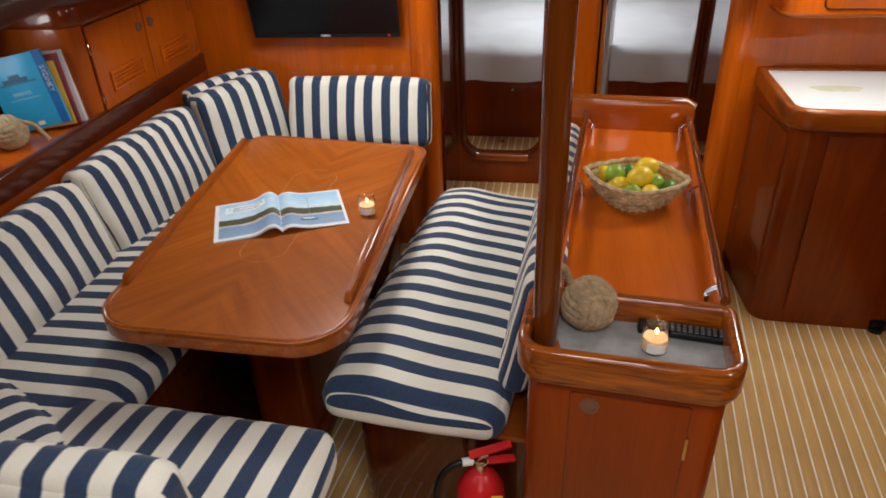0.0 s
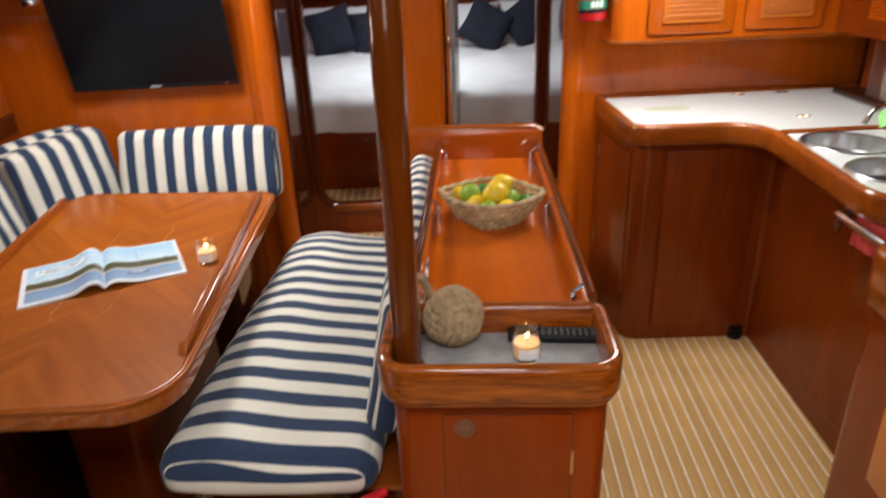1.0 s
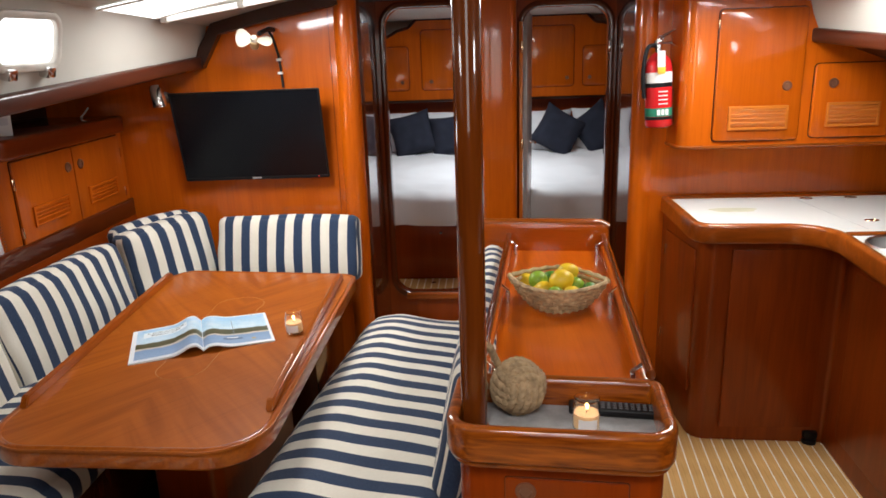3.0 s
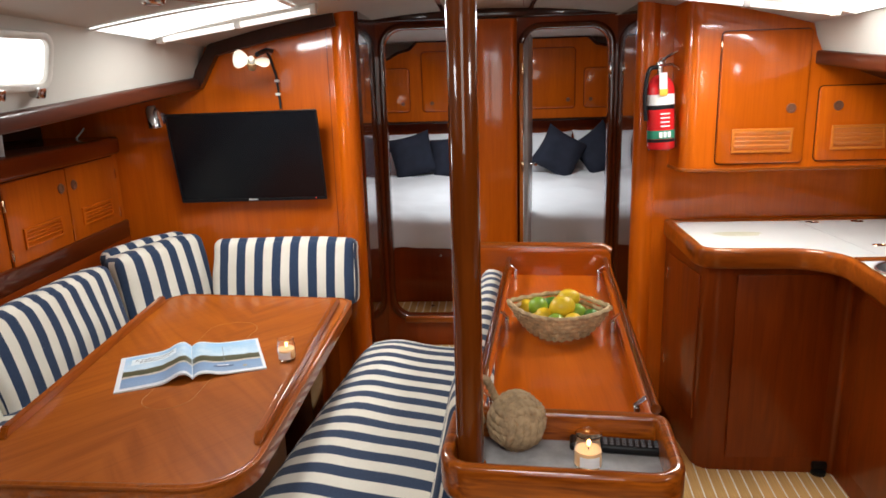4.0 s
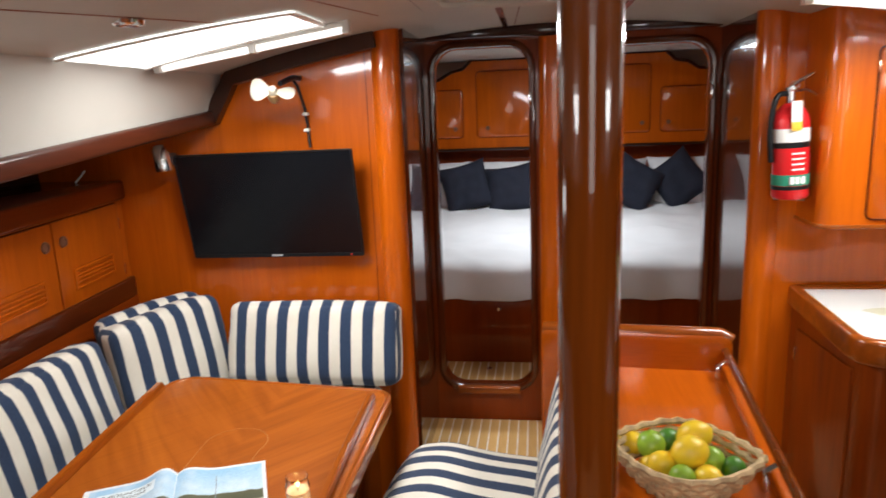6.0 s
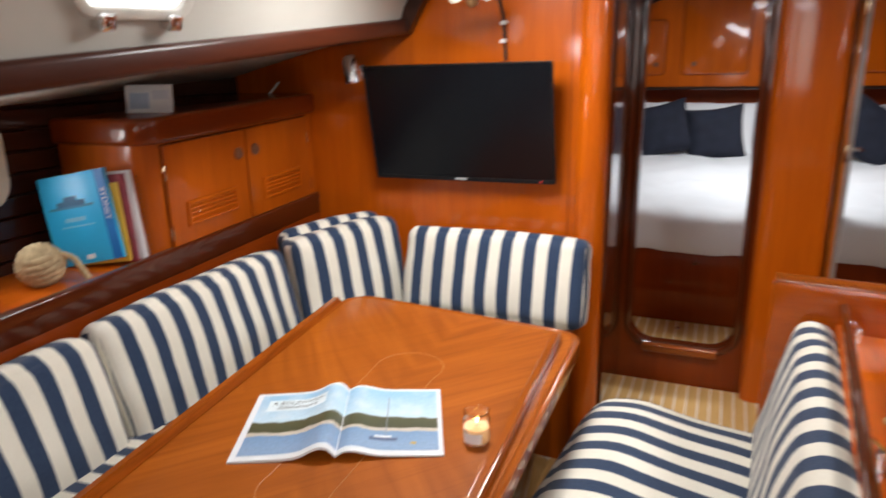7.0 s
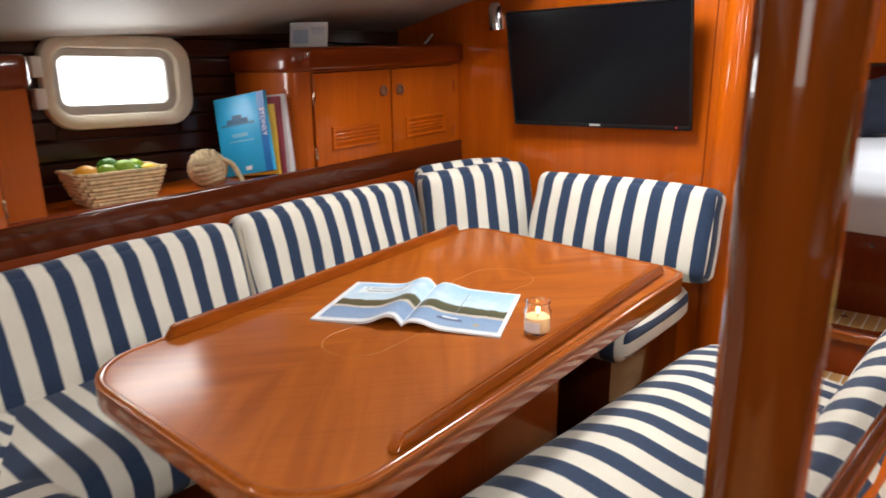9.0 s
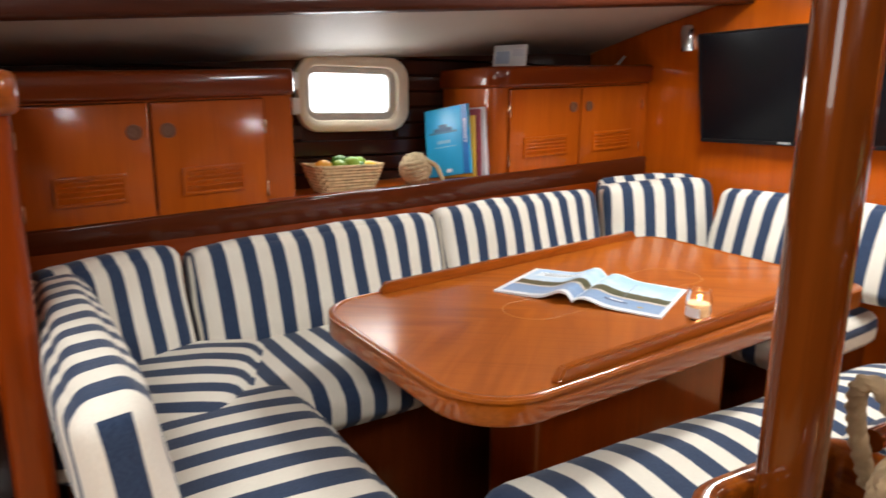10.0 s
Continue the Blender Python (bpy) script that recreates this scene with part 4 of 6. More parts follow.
part("back_box", moved(box(-0.24, 0.24, 0.028, 0.056, -0.19, 0.08, 0.012), TVM), BLACK, tv)
part("logo_bar", moved(box(-0.022, 0.022, -0.0045, -0.001, -0.206, -0.199, 0), TVM), plain("grey_print", (0.4, 0.4, 0.4), 0.5), tv)
part("standby_light", moved(box(0.30, 0.304, -0.0045, -0.001, -0.204, -0.201, 0), TVM), glow("red_standby", (1, 0.05, 0.03), 1.5), tv)
part("wall_bracket", box(-1.14, -1.0, 1.885, 1.93, 1.24, 1.40, 0.006), BLACK, tv)

fan = thing("cabin_fan", "small white two-bladed cabin fan at rest", "fan", "", "", (-0.99, 1.8, 1.72))
FM = Matrix.Translation((-0.957, 1.70, 1.747)) @ pose(0, 0, 0, 60, 0, 18) @ Matrix.Scale(0.85, 4)


def blade(turn):
    bm = bmesh.new()
    rows = []
    for i in range(15):
        s = i / 14
        w = (0.012 + 0.034 * math.sin(math.pi / 2 * min(1, s * 1.3))) * (0.25 + 0.75 * math.sqrt(max(0.0, 1 - s ** 5)))
        rows.append([bm.verts.new((0.012 + 0.078 * s, k * w, -0.5 * k * w)) for k in (-1, -0.4, 0.3, 0.9)])
    for a, b_ in zip(rows, rows[1:]):
        for k in range(3):
            bm.faces.new((a[k], a[k + 1], b_[k + 1], b_[k]))
    got = bmesh.ops.extrude_face_region(bm, geom=bm.faces[:])
    bmesh.ops.translate(bm, verts=[v for v in got["geom"] if isinstance(v, bmesh.types.BMVert)], vec=(0, 0, 0.003))
    bmesh.ops.bevel(bm, geom=[e for e in bm.edges if e.calc_face_angle(0) > 1], offset=0.001, segments=1, affect="EDGES")
    return moved(bm, FM @ pose(0, 0, 0, 0, 0, turn))


FANW = plain("ivory_fan_plastic", (0.58, 0.53, 0.42), 0.45, spread=0.04, bumpy=0)
part("blade", blade(172), FANW, fan)
part("blade", blade(-8), FANW, fan)
part("hub", moved(lathe([(0, 0.026), (0.014, 0.024), (0.018, 0.012), (0.018, -0.004), (0, -0.004)], 20), FM), FANW, fan)
part("motor", moved(lathe([(0, -0.004), (0.022, -0.006), (0.026, -0.03), (0.020, -0.062), (0, -0.066)], 24), FM), plain("tan_motor_shell", (0.42, 0.26, 0.12), 0.45), fan, "tan motor housing")
part("arm", tube([(-0.950, 1.755, 1.775), (-0.94, 1.86, 1.80), (-0.935, 1.92, 1.80)], 0.010, 10), BLACK, fan)
part("cable", tube([(-0.95, 1.88, 1.80), (-0.94, 1.905, 1.77), (-0.923, 1.918, 1.69), (-0.917, 1.92, 1.62), (-0.912, 1.915, 1.54)], 0.006, 8), BLACK, fan)
for z in (1.60, 1.66):
    part("cable_clip", box(-0.930, -0.910, 1.905, 1.93, z, z + 0.012, 0.002), WHITEP, fan)

lamp = thing("reading_lamp", "small chrome swivelling reading lamp", "lamp", "", "", (-1.486, 1.90, 1.50))
part("mount", moved(lathe([(0, 0), (0.028, 0), (0.026, 0.010), (0, 0.012)], 24), Matrix.Translation((-1.486, 1.93, 1.51)) @ pose(0, 0, 0, 90)), CHROME, lamp)
part("stem", tube([(-1.486, 1.92, 1.51), (-1.486, 1.86, 1.515)], 0.007, 8), CHROME, lamp)
part("shade", moved(lathe([(0.0, 0.06), (0.018, 0.057), (0.029, 0.038), (0.034, -0.042), (0.031, -0.042), (0.024, 0.03), (0, 0.04)], 24), Matrix.Translation((-1.486, 1.838, 1.515)) @ pose(0, 0, 0, 8, -4, 0)), CHROME, lamp)

# ---------- shelf, rail and lockers along the port side ----------
def sheared(bm, y0=1.9, k=0.043):
    for v in bm.verts:
        v.co.z += k * (v.co.y - y0)
    return bm


sh = thing("shelf", "mahogany side shelf with a dark fiddle rail", "shelf", "", "", (-1.9, 0.7, 0.98))
part("board", sheared(box(-2.10, -1.725, -0.515, 1.93, 0.985, 1.004, 0.002)), WOOD_Y, sh)
part("fiddle_rail", sheared(box(-1.752, -1.722, -0.515, 1.925, 0.945, 1.030, 0.008, 3)), RAIL_Y, sh, "dark glossy fiddle rail")


def louvre(parent, y0, y1, z0, z1, x, m=None, wood_=WOOD_Y):
    """A louvred vent in a face that looks towards +x."""
    m = m or Matrix.Identity(4)
    fr = part("louvre", sheared_if(moved(moved(ring_of(rect(y0, y1, z0, z1), rect(y0 + 0.012, y1 - 0.012, z0 + 0.010, z1 - 0.010), 0.010, 0.002), Matrix.Translation((x, 0, 0)) @ SIDE), m)), wood_, parent)
    k = 4
    for i in range(k):
        z = z0 + 0.012 + (z1 - z0 - 0.024) * (i + 0.5) / k
        part("slat", sheared_if(moved(moved(box(-0.004, 0.004, y0 + 0.011, y1 - 0.011, -0.009, 0.009, 0.001, 1), Matrix.Translation((x + 0.003, 0, z)) @ pose(0, 0, 0, 0, 26, 0)), m)), wood_, fr)


SHEAR = [True]


def sheared_if(bm):
    return sheared(bm) if SHEAR[0] else bm


def locker(label, y0, y1, doors, round_aft, face, cap_wood, z0=1.004, z1=1.352, zt=1.432):
    k = thing("locker", label, "cabinet", "side lockers", "", (-1.9, (y0 + y1) / 2, 1.0))
    r0, r1 = (0.07, 0) if round_aft else (0, 0.0)
    out = rounded([(-2.09, y0), (-1.742, y0), (-1.742, y1), (-2.09, y1)], [0, r0, r1, 0])
    cap = rounded([(-2.09, y0 - 0.018), (-1.722, y0 - 0.018), (-1.722, y1 + (0.012 if not round_aft else 0)), (-2.09, y1 + (0.012 if not round_aft else 0))], [0, r0 + 0.015 if round_aft else 0, 0.0 if round_aft else 0.03, 0])
    part("body", sheared(moved(plate(out, z1 - z0), Matrix.Translation((0, 0, z0)))), face, k)
    part("cap", sheared(moved(plate(cap, zt - z1, (), 0.014, 3), Matrix.Translation((0, 0, z1)))), cap_wood, k, "deep rounded mahogany cap")
    for (a, b_, knob) in doors:
        d = part("door", sheared(moved(plate(rect(a, b_, z0 + 0.02, z1 - 0.008, 0.006), 0.010, (), 0.003), Matrix.Translation((-1.742, 0, 0)) @ SIDE)), face, k)
        part("door_gap", sheared(moved(ring_of(rect(a - 0.004, b_ + 0.004, z0 + 0.016, z1 - 0.004, 0.008), rect(a, b_, z0 + 0.02, z1 - 0.008, 0.006), 0.0015, 0), Matrix.Translation((-1.742, 0, 0)) @ SIDE)), BROWN_V, k)
        louvre(d, a + 0.07, b_ - 0.07, z0 + 0.075, z0 + 0.155, -1.733, None, face)
        zz = z1 - 0.085
        ring_pull(d, Matrix.Translation((-1.731, knob, zz + 0.043 * (knob - 1.9))) @ pose(0, 0, 0, 0, 90, 0), 0.020)
        edge_y = a if knob > (a + b_) / 2 else b_
        for z in (z0 + 0.07, z1 - 0.09):
            part("hinge", sheared(box(-1.741, -1.7305, edge_y - 0.004, edge_y + 0.004, z - 0.022, z + 0.022, 0.001)), BRASS, d, "narrow brass hinge")
    return k


locker("orange mahogany side locker with two louvred doors", 1.055, 1.925, ((1.12, 1.495, 1.455), (1.503, 1.878, 1.545)), True, LOCKER_V, RED_Y)
locker("dark mahogany side locker with two louvred doors", -0.515, 0.245, ((-0.495, -0.175, -0.215), (-0.167, 0.153, -0.127)), False, LOCKER_V, RED_Y)

LF = Matrix.Translation((-1.845, 1.20, 1.4025)) @ pose(0, 0, 0, -10, 0, 25)
leaflet = solid("leaflet", moved(box(-0.072, 0.072, -0.002, 0.002, 0, 0.085, 0.0005), LF), PAPER, "small pale printed leaflet propped on the locker", "leaflet")
part("print_block", moved(box(-0.06, 0.0, -0.0028, -0.0015, 0.012, 0.06, 0), LF), plain("faded_blue_print", (0.42, 0.52, 0.66), 0.6), leaflet)
part("print_block", moved(box(0.01, 0.062, -0.0028, -0.0015, 0.04, 0.068, 0), LF), plain("faded_grey_print", (0.60, 0.62, 0.68), 0.6), leaflet)
solid("aerial_cable", tube([(-1.90, 1.88, 1.43), (-1.885, 1.90, 1.455), (-1.875, 1.912, 1.475)], 0.004, 8), WHITEP, "short white cable on the locker top", "cable")

# books
CYAN = plain("cyan_book_cover", (0.03, 0.42, 0.76), 0.35, spread=0.10, scale=6, bumpy=0)


def book(label, x0, x1, y, th, h, cover, lean, tip=0):
    """Upright, its cover facing aft, its pages towards the hull."""
    z = 1.004 + 0.043 * (y - 1.9)
    k = thing("book", label, "book", "books on the shelf", "", ((x0 + x1) / 2, y, z))
    m = Matrix.Translation((x0, y, z)) @ pose(0, 0, 0, -lean, tip, 18)
    w = x1 - x0
    part("front_cover", moved(box(0, w, 0, 0.003, 0, h, 0.001), m), cover, k)
    part("back_cover", moved(box(0, w, th - 0.003, th, 0, h, 0.001), m), cover, k)
    part("spine", moved(box(w - 0.003, w, 0.002, th - 0.002, 0, h, 0.001), m), cover, k)
    part("pages", moved(box(0.003, w - 0.004, 0.003, th - 0.003, 0.003, h - 0.004, 0), m), PAPER, k)
    return k, m


k, m = book("bright cyan cruising guide leaning on the locker", -1.990, -1.777, 0.912, 0.016, 0.268, CYAN, 7, -10)
part("cover_picture", moved(box(0.045, 0.135, -0.001, 0.001, 0.175, 0.190, 0), m), plain("printed_hill", (0.04, 0.14, 0.26), 0.4), k)
part("cover_picture", moved(box(0.070, 0.110, -0.001, 0.001, 0.190, 0.203, 0), m), plain("printed_hill_top", (0.04, 0.14, 0.26), 0.4), k)
part("title_bar", moved(box(0.060, 0.125, -0.001, 0.001, 0.128, 0.140, 0), m), plain("pale_blue_print", (0.25, 0.55, 0.78), 0.4), k)
part("cover_picture", moved(box(0.020, 0.160, -0.001, 0.001, 0.168, 0.175, 0), m), plain("printed_shore", (0.05, 0.20, 0.36), 0.4), k)
part("title_bar", moved(box(0.045, 0.150, -0.001, 0.001, 0.112, 0.116, 0), m), plain("pale_blue_print", (0.25, 0.55, 0.78), 0.4), k)
part("spine_band", moved(box(0.183, 0.2125, -0.0012, 0.0005, 0.001, 0.267, 0), m), plain("deep_blue_print", (0.01, 0.16, 0.50), 0.35, bumpy=0), k, "deeper blue spine edge")
part("spine_title", moved(lettering("SYDNEY", 0.026), m @ Matrix.Translation((0.191, -0.0018, 0.165)) @ pose(0, 0, 0, 0, 90, 0) @ pose(0, 0, 0, 90)), PAPER, k, "white spine title")
part("price_label", moved(box(0.100, 0.125, -0.001, 0.001, 0.012, 0.026, 0), m), PAPER, k)
book("thin yellow spined guide book", -1.972, -1.774, 0.933, 0.014, 0.235, plain("ochre_cover", (0.62, 0.40, 0.05), 0.5), 6, -6)
book("dark red spiral bound logbook", -1.960, -1.768, 0.950, 0.020, 0.262, plain("maroon_cover", (0.22, 0.03, 0.05), 0.5), 5, -5)
k, m = book("white spiral bound binder", -1.955, -1.762, 0.974, 0.030, 0.268, plain("white_cover", (0.72, 0.72, 0.74), 0.5, spread=0.05), 4, -5)
for i in range(22):
    z = 0.012 + i * 0.0112
    part("wire_loop", moved(tube([(0.207, 0.004, z), (0.214, 0.010, z), (0.207, 0.018, z)], 0.0013, 5), m), BLACK, k)

# ---------- rope knots, baskets and fruit ----------
ROPE = plain("natural_jute_rope", (0.34, 0.23, 0.125), 0.9, spread=0.25, scale=60, bumpy=0.5)
ROPE2 = plain("pale_cotton_rope", (0.48, 0.37, 0.22), 0.9, spread=0.2, scale=60, bumpy=0.5)


def rope(points, r, pitch, ply=3, seg=12):
    """Laid rope through the points: its section has ply lobes that turn along it once every pitch."""
    b = bmesh.new()
    pts = [Vector(p) for p in points]
    rows, up, run = [], Vector((0.13, 0.21, 0.97)), 0.0
    for i, p in enumerate(pts):
        if i:
            run += (p - pts[i - 1]).length
        d = (pts[min(i + 1, len(pts) - 1)] - pts[max(i - 1, 0)]).normalized()
        u = d.cross(up).normalized()
        w = d.cross(u)
        turn = 2 * math.pi * run / pitch
        row = []
        for k in range(seg):
            a = 2 * math.pi * k / seg
            rr = r * (0.72 + 0.36 * abs(math.cos(ply * (a - turn) / 2)))
            row.append(b.verts.new(p + (u * math.cos(a) + w * math.sin(a)) * rr))
        rows.append(row)
    for a, c in zip(rows, rows[1:]):
        for k in range(seg):
            b.faces.new((a[k], a[(k + 1) % seg], c[(k + 1) % seg], c[k]))
    b.faces.new(rows[0]), b.faces.new(rows[-1])
    return b


def monkey_fist(label, at, r, material, tail, turn=0, thick=1.15):
    k = thing("rope_knot", label, "ornament", "rope knots", "", at)
    M_ = Matrix.Translation(at) @ pose(0, 0, 0, 12, 8, turn)
    part("core", moved(lathe([(0, -0.8 * r)] + [(0.8 * r * math.cos(a), 0.8 * r * math.sin(a)) for a in [radians(-75 + 15 * i) for i in range(11)]] + [(0, 0.8 * r)], 20), M_), material, k)
    rs = r * 0.150
    for axis in range(3):
        turn_ = (pose(0, 0, 0), pose(0, 0, 0, 90), pose(0, 0, 0, 0, 90))[axis]
        for j in range(-2, 3):
            off = j * rs * 1.75
            rad = math.sqrt(r * r - off * off)
            pts = []
            for i in range(109):
                a = 2 * math.pi * i / 108
                over = 0.885 + (0.060 if axis == 0 else -0.060) * math.cos(2 * a)
                pts.append((rad * math.cos(a) * over, rad * math.sin(a) * over, off))
            part("strand", moved(rope(pts, rs * 1.12, 0.034), M_ @ turn_), material, k)
    part("tail", rope(tail, rs * thick, 0.045), material, k, "loose rope tail")
    return k


def curve(points, n_=5):
    pts = [Vector(p) for p in points]
    out = []
    for i in range(len(pts) - 1):
        p0, p1, p2, p3 = pts[max(i - 1, 0)], pts[i], pts[i + 1], pts[min(i + 2, len(pts) - 1)]
        for j in range(n_):
            u = j / n_
            out.append(0.5 * ((2 * p1) + (p2 - p0) * u + (2 * p0 - 5 * p1 + 4 * p2 - p3) * u * u + (3 * p1 - p0 - 3 * p2 + p3) * u ** 3))
    return out + [pts[-1]]


monkey_fist("jute monkey fist doorstop knot in the console tray", (0.095, 0.088, 0.919), 0.057, ROPE,
            curve([(0.060, 0.112, 0.940), (0.044, 0.090, 0.985), (0.032, 0.072, 1.018), (0.016, 0.072, 1.012), (0.012, 0.090, 0.965), (0.022, 0.108, 0.905)], 14), 20, 1.0)
zk = 1.004 + 0.043 * (0.76 - 1.9)
monkey_fist("pale rope monkey fist knot on the shelf", (-1.905, 0.800, zk + 0.058), 0.058, ROPE2,
            curve([(-1.865, 0.825, zk + 0.090), (-1.840, 0.850, zk + 0.072), (-1.822, 0.862, zk + 0.035), (-1.812, 0.868, zk + 0.010)], 12), -30, 1.0)

STRAW = plain("woven_seagrass", (0.48, 0.34, 0.18), 0.85, spread=0.35, scale=50, bumpy=0.6)
STRAW2 = plain("pale_woven_straw", (0.62, 0.47, 0.26), 0.85, spread=0.25, scale=50, bumpy=0.6)
LEMON = plain("lemon_peel", (0.78, 0.52, 0.02), 0.4, spread=0.08, scale=30, bumpy=0.25)
LIME = plain("lime_peel", (0.24, 0.40, 0.03), 0.38, spread=0.2, scale=18, bumpy=0.25)
LIME2 = plain("dark_lime_peel", (0.06, 0.20, 0.02), 0.38, spread=0.2, scale=18, bumpy=0.25)
ORANGE = plain("orange_peel", (0.72, 0.33, 0.02), 0.4, spread=0.08, scale=30, bumpy=0.3)


def fruit(kind, material, label, at, r, turn, pointed):
    prof = [(0, -r * (1.18 if pointed else 0.95))]
    for i in range(1, 12):
        a = -math.pi / 2 + math.pi * i / 12
        prof.append((r * math.cos(a), r * math.sin(a) * (1.08 if pointed else 0.95) + (0.12 * r * math.sin(a) ** 5 if pointed else 0)))
    prof.append((0, r * (1.24 if pointed else 0.93)))
    o = solid(kind, lathe(prof, 18), material, label, kind, "", "fruit in the baskets", Matrix.Translation(at) @ pose(0, 0, 0, *turn))
    return o


def woven(label, outline, z, h, flare, material, strands, group):
    """A basket of stacked, twisted rows of straw over a boat-shaped or oblong outline."""
    cx, cy = sum(p[0] for p in outline) / len(outline), sum(p[1] for p in outline) / len(outline)
    k = thing("basket", label, "basket", group, "", (cx, cy, z))
    floor_ = [(cx + (p[0] - cx) * (1 - flare), cy + (p[1] - cy) * (1 - flare)) for p in outline]
    part("bottom", moved(plate(floor_, 0.006), Matrix.Translation((0, 0, z))), material, k)
    n_ = len(outline)
    for s_ in range(strands):
        f = s_ / (strands - 1)
        g = (1 - flare) + flare * f ** 0.8
        pts, rr = [], []
        for i in range(n_ + 1):
            p = outline[i % n_]
            far = math.hypot(p[0] - cx, p[1] - cy)
            wig = 0.003 * (1 if (i + s_) % 2 else -1)
            lift = 0.18 * h * f * min(1.5, (far / 0.13) ** 2)
            d = Vector((p[0] - cx, p[1] - cy))
            d = d * (g + wig / max(far, 0.02))
            pts.append((cx + d.x, cy + d.y, z + 0.006 + h * f + lift))
            rr.append(h / strands * (0.72 if (i + s_) % 2 else 0.50) + 0.001)
        part("weave", tube(pts, rr, 6, False), material, k)
    return k


def boat_outline(cx, cy, L, W, turn, n_=44):
    out = []
    for i in range(n_):
        a = 2 * math.pi * i / n_
        x, y = math.cos(a), math.sin(a)
        x = math.copysign(abs(x) ** 1.15, x) * L / 2 * (1 + 0.06 * abs(x) ** 6)
        y = math.copysign(abs(y) ** 1.4, y) * W / 2
        ca, sa = math.cos(radians(turn)), math.sin(radians(turn))
        out.append((cx + x * ca - y * sa, cy + x * sa + y * ca))
    return out


woven("boat-shaped seagrass basket of lemons and limes in the console", boat_outline(0.249, 0.728, 0.280, 0.262, -13), 0.8745, 0.066, 0.42, STRAW, 6, "fruit baskets")
for kind, mt, x, y, z, r, tn in (
        ("lime", LIME, 0.193, 0.780, 0.938, 0.032, (70, 20, 60)), ("lemon", LEMON, 0.283, 0.788, 0.958, 0.033, (60, 10, 80)), ("lemon", LEMON, 0.259, 0.718, 0.958, 0.034, (85, 0, 110)),
        ("lemon", LEMON, 0.155, 0.802, 0.930, 0.027, (80, 0, 30)), ("lime", LIME, 0.306, 0.732, 0.936, 0.027, (70, 0, 130)), ("lime", LIME2, 0.345, 0.712, 0.928, 0.025, (80, 0, 50)),
        ("lime", LIME, 0.236, 0.672, 0.926, 0.027, (85, 0, 140)), ("lemon", LEMON, 0.286, 0.672, 0.926, 0.028, (75, 0, 20)), ("lime", LIME2, 0.236, 0.812, 0.934, 0.026, (60, 0, 10)),
        ("lemon", LEMON, 0.205, 0.722, 0.926, 0.028, (70, 0, 70)), ("lemon", LEMON, 0.245, 0.765, 0.908, 0.029, (80, 0, 0)), ("lime", LIME, 0.300, 0.775, 0.908, 0.027, (80, 0, 90)),
        ("lemon", LEMON, 0.190, 0.750, 0.906, 0.025, (80, 0, 45)), ("lime", LIME, 0.270, 0.705, 0.904, 0.026, (80, 0, 45))):
    fruit(kind, mt, "ripe yellow lemon in the seagrass basket" if mt is LEMON else ("dark green lime in the seagrass basket" if mt is LIME2 else "fresh green lime in the seagrass basket"),
          (x, y, z), r, tn, kind == "lemon")

zs = 1.004 + 0.043 * (0.52 - 1.9)
woven("oblong straw basket of citrus fruit on the shelf", rect(-2.00, -1.855, 0.375, 0.635, 0.025, 4), zs, 0.075, 0.28, STRAW2, 9, "fruit baskets")
for kind, mt, x, y, dz, r in (("orange", ORANGE, -1.92, 0.425, 0.078, 0.034), ("lime", LIME, -1.90, 0.475, 0.082, 0.030), ("lime", LIME2, -1.945, 0.50, 0.095, 0.030), ("lime", LIME, -1.90, 0.525, 0.090, 0.031),
                              ("lime", LIME2, -1.895, 0.555, 0.078, 0.026), ("lime", LIME, -1.94, 0.575, 0.086, 0.030), ("lemon", LEMON, -1.90, 0.60, 0.076, 0.026), ("lemon", LEMON, -1.95, 0.44, 0.066, 0.028),
                              ("lime", LIME, -1.93, 0.52, 0.056, 0.03), ("lemon", LEMON, -1.92, 0.475, 0.050, 0.03)):
    fruit(kind, mt, {"orange": "ripe orange in the straw basket", "lemon": "yellow lemon in the straw basket", "lime": "green lime in the straw basket"}[kind], (x, y, zs + dz + 0.002), r * 1.10, (75, 0, 60 * y * 10), kind == "lemon")

# ---------- remote control ----------
RM = Matrix.Translation((0.312, 0.068, 0.8632)) @ pose(0, 0, 0, 0, 0, -8)
k = thing("remote_control", "black television remote lying in the console tray", "remote", "", "", (0.30, 0.098, 0.8632))
part("shell", moved(box(-0.108, 0.108, -0.021, 0.021, 0, 0.018, 0.006, 3), RM), BLACK, k)
GREYB = plain("grey_rubber_button", (0.09, 0.09, 0.10), 0.6, bumpy=0)
for i in range(12):
    for j in range(3):
        part("button", moved(box(-0.065 + i * 0.0125, -0.057 + i * 0.0125, -0.014 + j * 0.0105, -0.007 + j * 0.0105, 0.017, 0.0198, 0.001, 1), RM), GREYB, k)


# ---------- fire extinguishers ----------
YELLOW_TAG = plain("yellow_tag", (0.75, 0.42, 0.03), 0.6)


